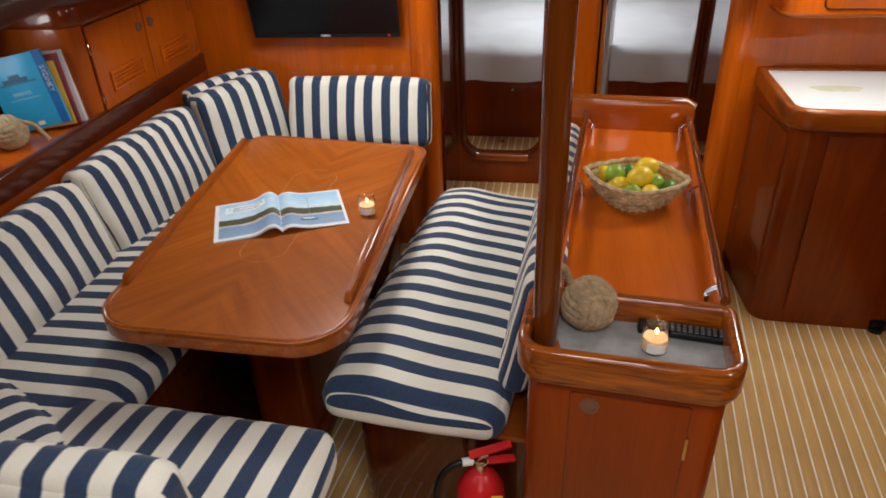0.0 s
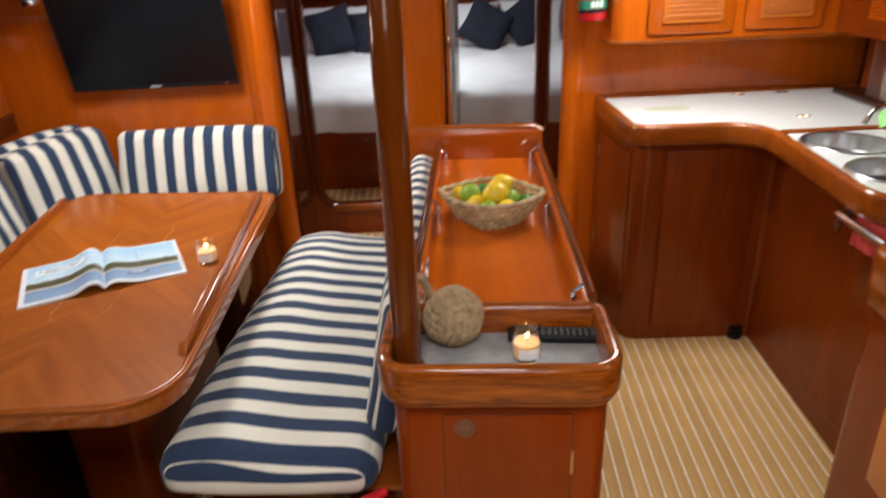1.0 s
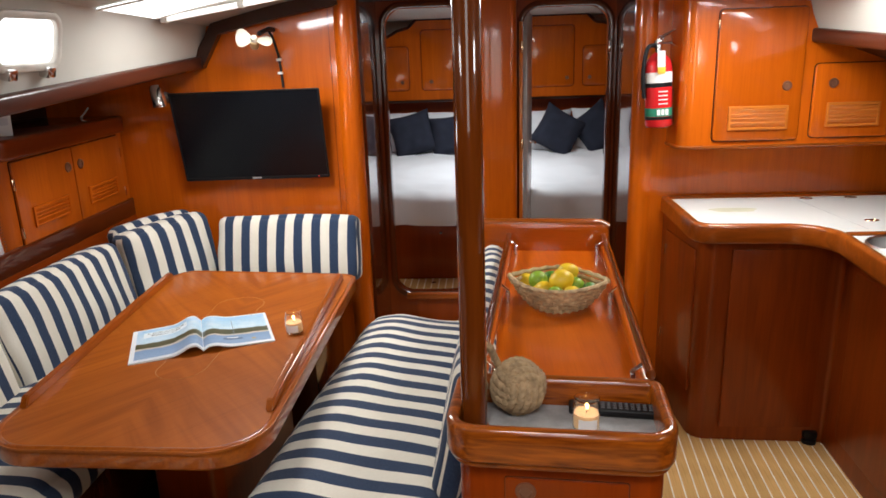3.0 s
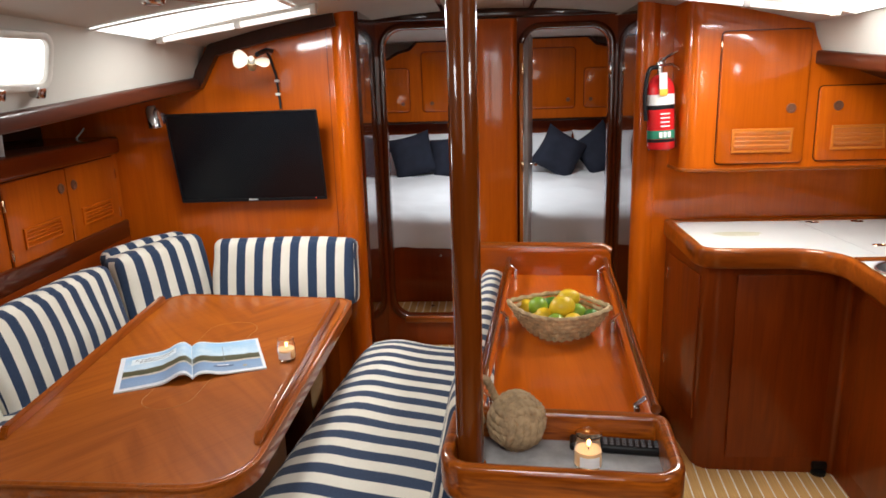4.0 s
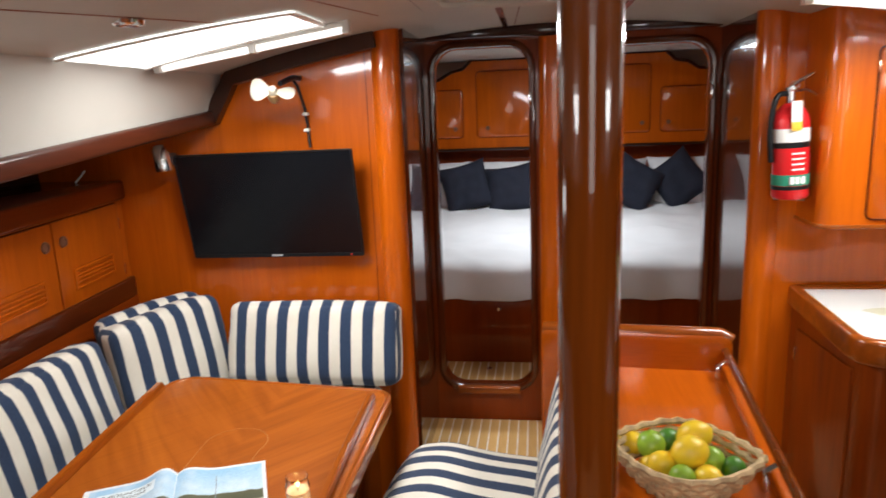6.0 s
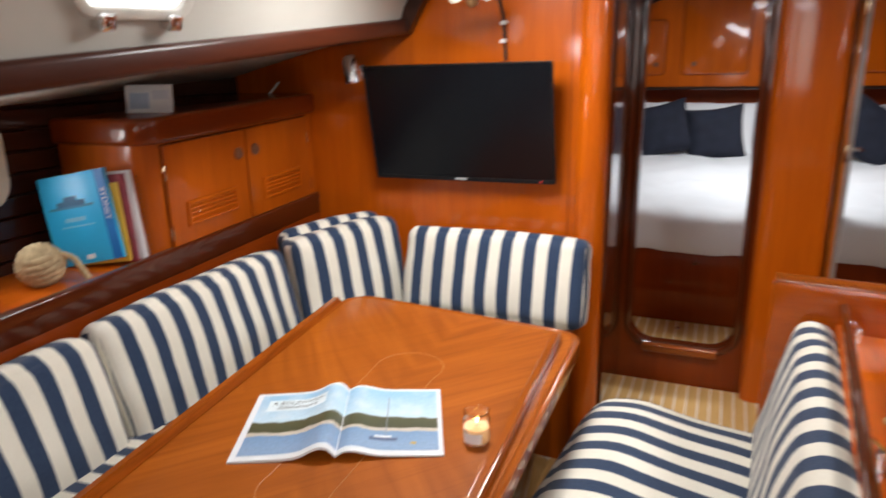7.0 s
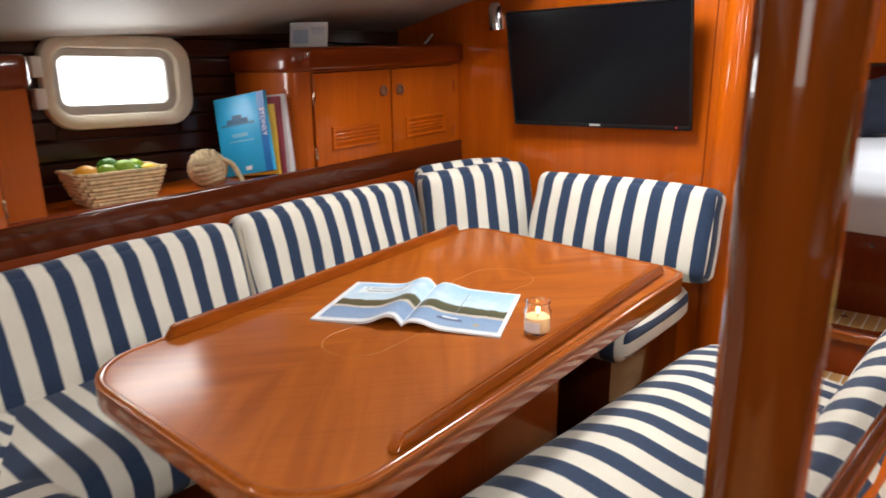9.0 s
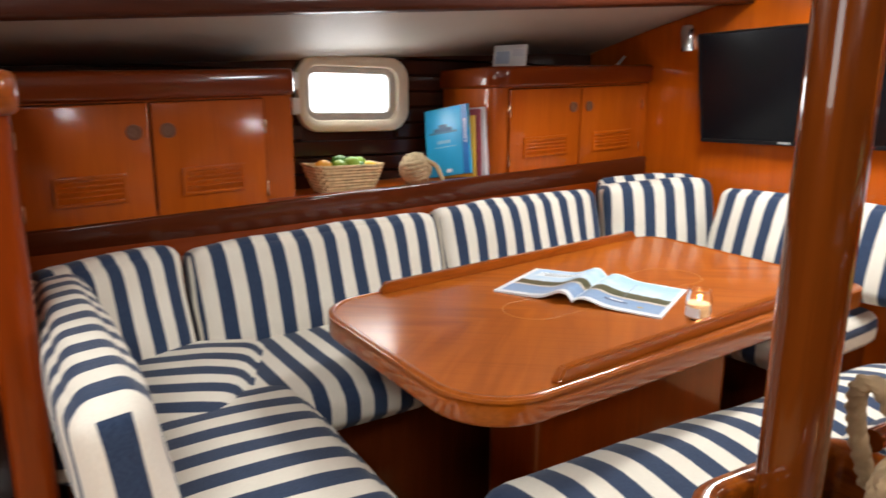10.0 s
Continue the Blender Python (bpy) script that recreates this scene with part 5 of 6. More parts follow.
def extinguisher(label, at, m, body_mat, r, h, band, hung):
    k = thing("fire_extinguisher", label, "extinguisher", "fire extinguishers", "", at)
    part("cylinder", moved(lathe([(0, 0), (r * 0.9, 0), (r, 0.008), (r, h * 0.80), (r * 0.92, h * 0.88), (r * 0.6, h * 0.96), (r * 0.32, h), (0, h)], 36), m), body_mat, k)
    if band:
        for z0, z1, mt in ((h * 0.10, h * 0.14, BLACK), (h * 0.145, h * 0.26, plain("green_band", (0.02, 0.22, 0.13), 0.4, bumpy=0)), (h * 0.60, h * 0.74, WHITE_PAINT), (h * 0.54, h * 0.60, BLACK)):
            part("band", moved(lathe([(r + 0.0006, z0), (r + 0.0006, z1)], 36), m), mt, k)
        for i in range(4):
            part("print_bar", moved(box(-0.022, 0.018, -r - 0.0012, -r + 0.003, h * (0.31 + 0.055 * i), h * (0.325 + 0.055 * i), 0), m), WHITE_PAINT, k)
        for i in range(3):
            part("print_square", moved(box(-0.028 + i * 0.018, -0.015 + i * 0.018, -r - 0.0008, -r + 0.006, h * 0.165, h * 0.24, 0), m), WHITE_PAINT, k)
    else:
        part("shoulder", moved(lathe([(r + 0.0008, h * 0.800), (r + 0.0008, h * 0.81), (r * 0.935, h * 0.885), (r * 0.63, h * 0.966), (r * 0.34, h * 1.004), (0, h * 1.005)], 36), m), RED, k, "red painted shoulder")
    part("valve", moved(lathe([(0, h), (0.014, h), (0.014, h + 0.035), (0.02, h + 0.04), (0.02, h + 0.05), (0, h + 0.05)], 18), m), CHROME, k)
    if hung:
        part("lever", moved(tube([(-0.01, 0, h + 0.045), (0.03, 0, h + 0.070), (0.075, 0, h + 0.088)], [0.006, 0.007, 0.005], 8), m), CHROME, k)
        part("carry_handle", moved(tube([(-0.01, 0, h + 0.035), (0.05, 0, h + 0.04), (0.085, 0, h + 0.020)], [0.005, 0.006, 0.005], 8), m), CHROME, k)
    else:
        part("lever", moved(moved(box(-0.030, 0.080, -0.011, 0.011, -0.005, 0.006, 0.003), Matrix.Translation((0.0, 0, h + 0.066)) @ pose(0, 0, 0, 0, -9, 0)), m), RED, k)
        part("carry_handle", moved(moved(box(0.0, 0.090, -0.011, 0.011, -0.005, 0.005, 0.003), Matrix.Translation((0.0, 0, h + 0.036)) @ pose(0, 0, 0, 0, 6, 0)), m), RED, k)
        part("hose_collar", moved(tube([(-0.020, 0, h + 0.040), (-0.048, 0, h + 0.042)], 0.011, 14), m), WHITEP, k, "white hose collar")
    part("pin_ring", moved(tube([(0.014 * math.cos(a), -0.022, h + 0.055 + 0.014 * math.sin(a)) for a in [radians(30 * i) for i in range(13)]], 0.0016, 6, False), m), CHROME, k)
    if hung:
        part("tag", moved(box(-0.028, 0.006, -r - 0.004, -r - 0.002, h * 0.80, h * 1.02, 0.001), m), LABEL, k, "white inspection tag")
        part("tag_stub", moved(box(-0.028, 0.006, -r - 0.0055, -r - 0.003, h * 0.72, h * 0.81, 0.001), m), YELLOW_TAG, k, "yellow tag end")
        bend = [(-0.01, 0, h + 0.03), (-r * 0.9, -0.01, h + 0.02), (-r * 1.25, -0.01, h * 0.75), (-r * 1.2, -0.01, h * 0.40)]
    else:
        part("tag", moved(moved(box(-0.015, 0.015, -0.001, 0.001, -0.045, 0.0, 0.002), Matrix.Translation((0.026, -r - 0.006, h * 0.955)) @ pose(0, 0, 0, -8, 14, 0)), m), YELLOW_TAG, k, "orange inspection tag")
        bend = [(-0.046, 0, h + 0.042), (-0.075, 0, h + 0.034), (-0.108, 0, h - 0.01), (-0.118, 0, h * 0.72), (-0.100, 0, h * 0.40)]
    part("hose", moved(tube(curve(bend), 0.009, 10), m), BLACK, k)
    if hung:
        part("bracket", moved(box(-0.02, 0.02, r, r + 0.03, h * 0.1, h * 0.9, 0.003), m), BLACK, k)
        part("wire_cradle", moved(tube([(r + 0.004, -0.01, h * 0.5), (r + 0.006, -0.01, 0.0), (r * 0.3, -r - 0.004, -0.004), (-r - 0.004, -0.01, 0.0)], 0.0025, 6), m), CHROME, k)


extinguisher("red fire extinguisher hung on the bulkhead", (0.80, 1.80, 1.33), Matrix.Translation((0.802, 1.80, 1.325)) @ pose(0, 0, 0, 0, -3, 8), RED, 0.0575, 0.315, True, True)
extinguisher("white fire extinguisher with a red shoulder on the sole", (-0.135, -0.03, 0), Matrix.Translation((-0.142, 0.015, 0.0)) @ pose(0, 0, 0, 0, 0, 20), WHITE_PAINT, 0.063, 0.436, False, False)

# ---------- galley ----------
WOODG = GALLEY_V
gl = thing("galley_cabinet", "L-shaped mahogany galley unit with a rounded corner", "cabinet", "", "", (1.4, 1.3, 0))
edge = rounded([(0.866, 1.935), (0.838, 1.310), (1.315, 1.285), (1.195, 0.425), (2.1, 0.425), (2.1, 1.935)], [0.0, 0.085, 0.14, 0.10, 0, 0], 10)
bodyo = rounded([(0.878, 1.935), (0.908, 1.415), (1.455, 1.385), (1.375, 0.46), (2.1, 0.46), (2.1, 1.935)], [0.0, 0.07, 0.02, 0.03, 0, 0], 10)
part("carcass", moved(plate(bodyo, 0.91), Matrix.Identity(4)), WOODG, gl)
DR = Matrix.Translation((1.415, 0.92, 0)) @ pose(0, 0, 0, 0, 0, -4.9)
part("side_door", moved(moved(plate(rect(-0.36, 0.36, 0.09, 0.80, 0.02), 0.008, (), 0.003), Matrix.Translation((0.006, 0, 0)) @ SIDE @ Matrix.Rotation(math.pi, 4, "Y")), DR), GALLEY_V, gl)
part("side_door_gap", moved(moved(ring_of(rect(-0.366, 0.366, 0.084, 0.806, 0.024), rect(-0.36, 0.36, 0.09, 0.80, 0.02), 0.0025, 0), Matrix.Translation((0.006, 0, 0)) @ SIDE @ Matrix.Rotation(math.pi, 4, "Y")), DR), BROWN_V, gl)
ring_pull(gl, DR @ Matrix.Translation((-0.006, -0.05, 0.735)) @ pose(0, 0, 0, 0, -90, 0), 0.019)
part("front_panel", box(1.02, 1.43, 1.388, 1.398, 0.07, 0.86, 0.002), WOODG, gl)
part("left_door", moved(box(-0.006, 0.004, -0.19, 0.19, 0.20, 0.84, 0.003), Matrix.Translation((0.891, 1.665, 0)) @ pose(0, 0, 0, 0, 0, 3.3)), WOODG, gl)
for z in (0.30, 0.72):
    part("hinge", moved(box(-0.010, 0.0, 0.186, 0.194, z, z + 0.05, 0.001), Matrix.Translation((0.891, 1.665, 0)) @ pose(0, 0, 0, 0, 0, 3.3)), BRASS, gl, "brass hinge")
wt = thing("worktop", "white laminate galley worktop with a deep wooden rim", "worktop", "", "", (1.4, 1.3, 0.9))
holes = []
for cx, cy in ((1.465, 0.995), (1.425, 0.675)):
    holes.append([(cx + 0.135 * math.cos(2 * math.pi * i / 30), cy + 0.135 * math.sin(2 * math.pi * i / 30)) for i in range(30)])
part("laminate", moved(plate(inset(edge, 0.03), 0.022, holes), Matrix.Translation((0, 0, 0.952))), WHITE_LAM, wt)
part("rim", moved(plate(edge, 0.080, (inset(edge, 0.036),), 0.014, 3), Matrix.Translation((0, 0, 0.906))), RIM, wt, "thick rounded varnished rim")
part("divider", box(1.33, 2.05, 1.145, 1.175, 0.972, 0.984, 0.004), RIM, wt)
STAIN = plain("faint_yellow_stain", (0.62, 0.62, 0.46), 0.35, spread=0.1, scale=30, bumpy=0)
part("stain", moved(plate([(1.095 + (0.095 + 0.012 * math.sin(5 * a)) * math.cos(a), 1.63 + 0.045 * math.sin(a) + 0.004 * math.sin(3 * a)) for a in [2 * math.pi * i / 28 for i in range(28)]], 0.0006), Matrix.Translation((0, 0, 0.974))), STAIN, wt, "faint yellowish stain")
for x, y in ((1.50, 1.855), (1.70, 1.86), (1.54, 1.39)):
    part("lid_pull", moved(lathe([(0, 0.0005), (0.016, 0.0005), (0.018, 0.003), (0.024, 0.0025), (0.026, 0)], 22), Matrix.Translation((x, y, 0.974)) @ Matrix.Diagonal((1.1, 0.75, 1, 1))), BRASS, wt, "oval lifting ring")
part("lid_joint", box(1.448, 1.450, 1.25, 1.86, 0.9738, 0.9746, 0), plain("grey_joint", (0.5, 0.5, 0.5), 0.6), wt)
SINK = plain("brushed_steel", (0.55, 0.55, 0.55), 0.28, 1.0, spread=0.1, scale=30, bumpy=0)
for cx, cy in ((1.465, 0.995), (1.425, 0.675)):
    sk = solid("sink", moved(lathe([(1.07, 0.976), (1.04, 0.980), (0.99, 0.976), (0.97, 0.95), (0.93, 0.925), (0.85, 0.917), (0.14, 0.914), (0, 0.914)], 40), Matrix.Translation((cx, cy, 0)) @ Matrix.Diagonal((0.135, 0.135, 1, 1))), SINK,
               "round stainless steel galley sink", "sink", "", "galley sinks")
    part("drain", moved(lathe([(0, 0.918), (0.02, 0.918), (0.024, 0.915)], 18), Matrix.Translation((cx, cy, 0))), CHROME, sk)
tp = thing("tap", "chrome swan-neck galley tap", "tap", "", "", (1.665, 1.060, 0.975))
part("spout", tube(curve([(1.665, 1.060, 0.975), (1.665, 1.060, 1.045), (1.640, 1.062, 1.075), (1.580, 1.055, 1.068), (1.548, 1.050, 1.022)]), 0.009, 12), CHROME, tp)
part("base", moved(lathe([(0.022, 0.975), (0.022, 0.99), (0.012, 1.0)], 20), Matrix.Translation((1.665, 1.060, 0))), CHROME, tp)
part("lever", box(1.655, 1.675, 1.06, 1.13, 1.050, 1.064, 0.004), CHROME, tp)

# green cloth heaped between the sinks
bm = bmesh.new()
g = []
for i in range(19):
    row = []
    for j in range(19):
        u, v = i / 18 * 2 - 1, j / 18 * 2 - 1
        rr = math.hypot(u, v)
        fold = 0.020 * math.sin(4 * math.atan2(v, u) + 0.6) * min(1, rr * 1.4)
        ridge = abs(0.85 * u + 0.35 * v) + 0.30 * max(0.0, abs(v) - 0.35)
        crease = 0.028 * abs(math.sin(3.1 * u + 4.3 * v)) + 0.022 * noise.noise(Vector((u * 2.6, v * 2.6, 1.7)))
        row.append(bm.verts.new((1.600 + 0.085 * u + fold, 0.850 + 0.095 * v + fold, max(0.990 + 0.012 * abs(math.sin(5 * u)), 1.130 - 0.135 * ridge ** 1.1 + crease))))
    g.append(row)
for i in range(18):
    for j in range(18):
        bm.faces.new((g[i][j], g[i + 1][j], g[i + 1][j + 1], g[i][j + 1]))
got = bmesh.ops.extrude_face_region(bm, geom=bm.faces[:])
bmesh.ops.translate(bm, verts=[v for v in got["geom"] if isinstance(v, bmesh.types.BMVert)], vec=(0, 0, 0.003))
solid("dish_cloth", bm, plain("bright_green_microfibre", (0.28, 0.62, 0.20), 0.95, spread=0.1, bumpy=0.5), "bright green dish cloth heaped between the galley sinks", "cloth")
bt = thing("soap_bottle", "squat bottle of yellow-green washing liquid", "bottle", "", "", (1.665, 0.765, 0.975))
part("bottle", moved(lathe([(0, 0), (0.032, 0), (0.035, 0.006), (0.035, 0.07), (0.022, 0.09), (0.018, 0.10), (0, 0.10)], 24), Matrix.Translation((1.665, 0.765, 0.975))), plain("yellow_green_soap", (0.40, 0.48, 0.02), 0.2, bumpy=0), bt)
part("cap", moved(lathe([(0.019, 0.10), (0.019, 0.125), (0, 0.128)], 20), Matrix.Translation((1.665, 0.765, 0.975))), plain("tan_cap", (0.55, 0.42, 0.25), 0.5), bt)
for i in range(5):
    part("skewer", tube([(1.670 + 0.006 * i, 0.760 + 0.004 * i, 1.09), (1.677 + 0.010 * i, 0.745 + 0.012 * i, 1.21)], 0.0022, 6), PALE, bt)

# stove between the galley units, towel rail
st = thing("stove", "gimballed black and steel galley stove", "stove", "", "", (1.6, 0.33, 0.5))
part("oven", box(1.36, 1.95, 0.255, 0.415, 0.30, 0.86, 0.01), SINK, st)
part("hob", box(1.37, 1.94, 0.258, 0.412, 0.86, 0.885, 0.006), BLACK, st)
for y in (0.27, 0.335, 0.40):
    part("pan_rail", tube([(1.36, y, 0.935), (1.93, y, 0.935)], 0.004, 8), CHROME, st)
for x in (1.36, 1.60, 1.93):
    part("pan_rail", tube([(x, 0.27, 0.935), (x, 0.40, 0.935)], 0.004, 8), CHROME, st)
for x, y in ((1.36, 0.27), (1.36, 0.40), (1.93, 0.27), (1.93, 0.40)):
    part("rail_post", tube([(x, y, 0.885), (x, y, 0.95)], 0.004, 8), CHROME, st)
tr = thing("towel_rail", "chrome grab rail in front of the stove", "rail", "", "", (1.2, 0.45, 0.85))
part("bar", tube(curve([(1.36, 0.60, 0.885), (1.235, 0.60, 0.885), (1.209, 0.575, 0.885), (1.192, 0.30, 0.885), (1.21, 0.275, 0.885), (1.36, 0.27, 0.885)]), 0.011, 12), CHROME, tr)
bm = bmesh.new()
rows = []
for i in range(13):
    a = -0.19 + 0.0 * i
    y = 0.365 + 0.135 * i / 12
    w = 0.004 * math.sin(i * 1.9)
    rows.append([bm.verts.new((1.268 + dx + w, y + 0.07, 0.900 + (z - 0.86) * 1.35)) for dx, z in ((0.016, 0.775), (0.017, 0.81), (0.015, 0.853), (0.003, 0.860), (-0.013, 0.853), (-0.017, 0.82), (-0.020, 0.79))])
for a, b_ in zip(rows, rows[1:]):
    for j in range(6):
        bm.faces.new((a[j], a[j + 1], b_[j + 1], b_[j]))
got = bmesh.ops.extrude_face_region(bm, geom=bm.faces[:])
bmesh.ops.translate(bm, verts=[v for v in got["geom"] if isinstance(v, bmesh.types.BMVert)], vec=(-0.003, 0, 0.0))
solid("tea_towel", bm, plain("coral_red_towelling", (0.60, 0.07, 0.06), 0.95, spread=0.15, scale=60, bumpy=0.6), "coral red tea towel hung behind the grab rail", "towel")

# aft galley unit with a raised rounded rim
ag = thing("galley_side_unit", "mahogany galley end unit with a raised rounded rim", "cabinet", "", "", (1.5, -0.1, 0))
AG = Matrix.Translation((1.005, 0.185, 0)) @ pose(0, 0, 0, 0, 0, -8)
part("carcass", moved(plate(rect(0.02, 1.1, -0.75, 0.0, [0, 0, 0, 0.05]), 0.87), AG), RED_V, ag)
o_ = rect(0.0, 1.12, -0.78, 0.022, [0, 0, 0, 0.075])
part("rim", moved(moved(plate(o_, 0.125, (inset(o_, 0.026),), 0.012, 3), Matrix.Translation((0, 0, 0.86))), AG), RIM, ag, "high rounded varnished rim")
part("worktop", moved(moved(plate(rect(0.03, 1.09, -0.75, -0.008), 0.012), Matrix.Translation((0, 0, 0.885))), AG), WHITE_LAM, ag, "white laminate top")
dr = part("drawer_front", moved(box(0.008, 0.021, -0.46, -0.185, 0.50, 0.725, 0.004), AG), PALE, ag, "paler wooden drawer front")
part("oval_ring", moved(tube([(0.007, -0.30 + 0.045 * math.cos(2 * math.pi * i / 28), 0.61 + 0.062 * math.sin(2 * math.pi * i / 28)) for i in range(30)], 0.004, 8, False), AG), BLACK, dr, "dark oval finger pull")

# forward galley cupboard
CF = 1.715
cu = thing("galley_cupboard", "glossy orange mahogany wall cupboard with louvred doors", "cabinet", "", "", (1.4, 1.8, 1.24))
part("carcass", moved(plate(rounded([(0.872, CF), (2.1, CF), (2.1, 1.94), (0.872, 1.94)], [0.06, 0, 0, 0]), 0.72), Matrix.Translation((0, 0, 1.235))), WOOD_V, cu)
part("bottom_lip", moved(plate(rounded([(0.866, CF - 0.006), (2.1, CF - 0.006), (2.1, 1.94), (0.866, 1.94)], [0.062, 0, 0, 0]), 0.014, (), 0.004), Matrix.Translation((0, 0, 1.228))), RIM, cu)
SHEAR[0] = False
for x0, x1, z0, z1, knob in ((1.008, 1.362, 1.262, 1.80, 1.312), (1.412, 1.735, 1.268, 1.572, 1.50)):
    d = part("door", moved(plate(rect(x0, x1, z0, z1, 0.018), 0.012, (), 0.004), Matrix.Translation((0, CF, 0)) @ FRONT), WOOD_V, cu)
    part("door_gap", moved(ring_of(rect(x0 - 0.004, x1 + 0.004, z0 - 0.004, z1 + 0.004, 0.021), rect(x0, x1, z0, z1, 0.018), 0.0015, 0), Matrix.Translation((0, CF, 0)) @ FRONT), DARK_V, cu)
    lv = part("louvre", moved(ring_of(rect(x0 + 0.058, x1 - 0.048, z0 + 0.045, z0 + 0.145), rect(x0 + 0.070, x1 - 0.060, z0 + 0.057, z0 + 0.133), 0.010, 0.002), Matrix.Translation((0, CF - 0.011, 0)) @ FRONT), PALE, d)
    for i in range(4):
        z = z0 + 0.060 + 0.073 * (i + 0.5) / 4
        part("slat", moved(box(x0 + 0.069, x1 - 0.059, -0.004, 0.004, -0.009, 0.009, 0.001, 1), Matrix.Translation((0, CF - 0.014, z)) @ pose(0, 0, 0, 26, 0, 0)), PALE, lv)
    ring_pull(d, Matrix.Translation((knob - 0.012, CF - 0.013, z0 + 0.225)) @ pose(0, 0, 0, 90), 0.019)
part("upper_hinge", box(1.002, 1.008, CF - 0.014, CF, 1.72, 1.76, 0.001), BRASS, cu)

# starboard side lockers over the sinks
sl = thing("galley_side_locker", "mahogany side locker over the galley sinks", "cabinet", "", "", (1.9, 0.9, 1.25))
SLM = Matrix.Translation((1.755, 1.0, 0)) @ pose(0, 0, 0, 0, 0, -4)
part("carcass", moved(box(0.0, 0.36, -1.5, 0.80, 1.245, 1.655, 0.004), SLM), RED_V, sl)
for y0, y1, knob in ((0.26, 0.52, 0.31), (-0.06, 0.245, 0.20), (-0.40, -0.08, -0.36)):
    d = part("door", moved(box(-0.010, 0.0, y0, y1, 1.262, 1.575, 0.004), SLM), RED_V, sl)
    flip = SLM @ Matrix.Translation((-0.010, 0, 0)) @ Matrix.Rotation(math.pi, 4, "Z")
    louvre(d, -y1 + 0.05, -y0 - 0.05, 1.315, 1.40, 0.0, flip, WOOD_Y)
    ring_pull(d, SLM @ Matrix.Translation((-0.011, knob, 1.485)) @ pose(0, 0, 0, 0, -90, 0), 0.016)
cb = thing("plate_rack", "recess with sliding clear panels and stored crockery", "cabinet", "", "", (1.9, 1.0, 1.0))
part("back", moved(box(0.20, 0.22, -0.9, 0.80, 0.975, 1.245, 0), SLM), RED_V, cb)
part("ledge", moved(box(0.08, 0.24, -0.9, 0.80, 0.975, 1.0, 0.004), SLM), DARK_Y, cb)
SMOKE = glass("clear_sliding_panel", 0.30, (0.85, 0.82, 0.80))
for y0, y1, dx in ((-0.28, 0.20, 0.100), (0.185, 0.60, 0.112)):
    o = part("sliding_panel", moved(box(dx, dx + 0.004, y0, y1, 1.0, 1.243, 0), SLM), SMOKE, cb, "clear sliding panel")
    o.visible_shadow = False
for i, (y, dx, r, tall, mt) in enumerate((
        (0.52, 0.165, 0.038, 1.6, "cream"), (0.45, 0.150, 0.045, 1.0, "coral"), (0.36, 0.165, 0.040, 1.7, "grey"), (0.28, 0.150, 0.045, 1.3, "coral"), (0.19, 0.165, 0.042, 1.55, "cream"),
        (0.10, 0.150, 0.045, 1.0, "grey"), (0.01, 0.165, 0.040, 1.65, "cream"), (-0.08, 0.150, 0.045, 1.2, "coral"), (-0.17, 0.165, 0.042, 1.7, "grey"))):
    col = {"coral": (0.45, 0.16, 0.12), "cream": (0.34, 0.27, 0.20), "grey": (0.28, 0.23, 0.21)}[mt]
    jar = tall > 1.5
    prof = [(0, 0), (r * 0.8, 0), (r, 0.02), (r, 0.075), (r * 0.7, 0.090), (r * 0.7, 0.10), (0, 0.10)] if jar else [(0, 0), (r * 0.8, 0), (r, 0.03), (r, 0.085), (r * 0.9, 0.085), (r * 0.85, 0.03), (0, 0.02)]
    solid("storage_jar" if jar else "cup", moved(lathe(prof, 20), SLM @ Matrix.Translation((dx, y, 1.0)) @ Matrix.Diagonal((1, 1, tall, 1))), plain(mt + "_glaze", col, 0.4),
          mt + (" storage jar" if jar else " glazed cup") + " behind the sliding panel", "jar" if jar else "cup", "", "galley crockery")

# small door stop on the galley sole
ds = thing("floor_catch", "small black door catch on the sole", "door catch", "", "", (1.40, 1.395, 0))
part("foot", moved(lathe([(0, 0), (0.03, 0), (0.03, 0.014), (0.018, 0.02), (0, 0.02)], 18), Matrix.Translation((1.40, 1.385, 0))), BLACK, ds)
part("head", box(1.372, 1.43, 1.37, 1.40, 0.02, 0.055, 0.008), BLACK, ds)
part("pin", tube([(1.43, 1.39, 0.035), (1.47, 1.40, 0.035)], 0.004, 8), CHROME, ds)

# ---------- forward cabin ----------
bd = thing("berth", "white made-up double berth on a mahogany base", "bed", "", "", (0.05, 3.8, 0.27))
part("base", box(-1.68, 1.68, 2.90, 4.79, 0.26, 0.66, 0.004), RED_V, bd)
part("mattress", box(-1.67, 1.67, 2.885, 4.78, 0.66, 0.800, 0.03, 4), LINEN, bd)
bm = bmesh.new()
rows = []
prof = [(2.866, 0.655), (2.858, 0.69), (2.855, 0.73), (2.857, 0.77), (2.866, 0.805), (2.885, 0.828), (2.92, 0.842)] + [(2.97 + 0.07 * i, 0.846 + 0.0042 * i + 0.004 * math.sin(i)) for i in range(21)] + [(4.45, 0.94)]
for i in range(121):
    x = -1.66 + 3.32 * i / 120
    rows.append([bm.verts.new((x, y + (0.014 * noise.noise(Vector((x * 6, z * 3, 0))) if z < 0.82 else 0), z + 0.018 * noise.noise(Vector((x * 4, y * 5, 0.3))) + 0.016 * noise.noise(Vector((x * 9 + y * 5, y * 13, 3.3))))) for y, z in prof])
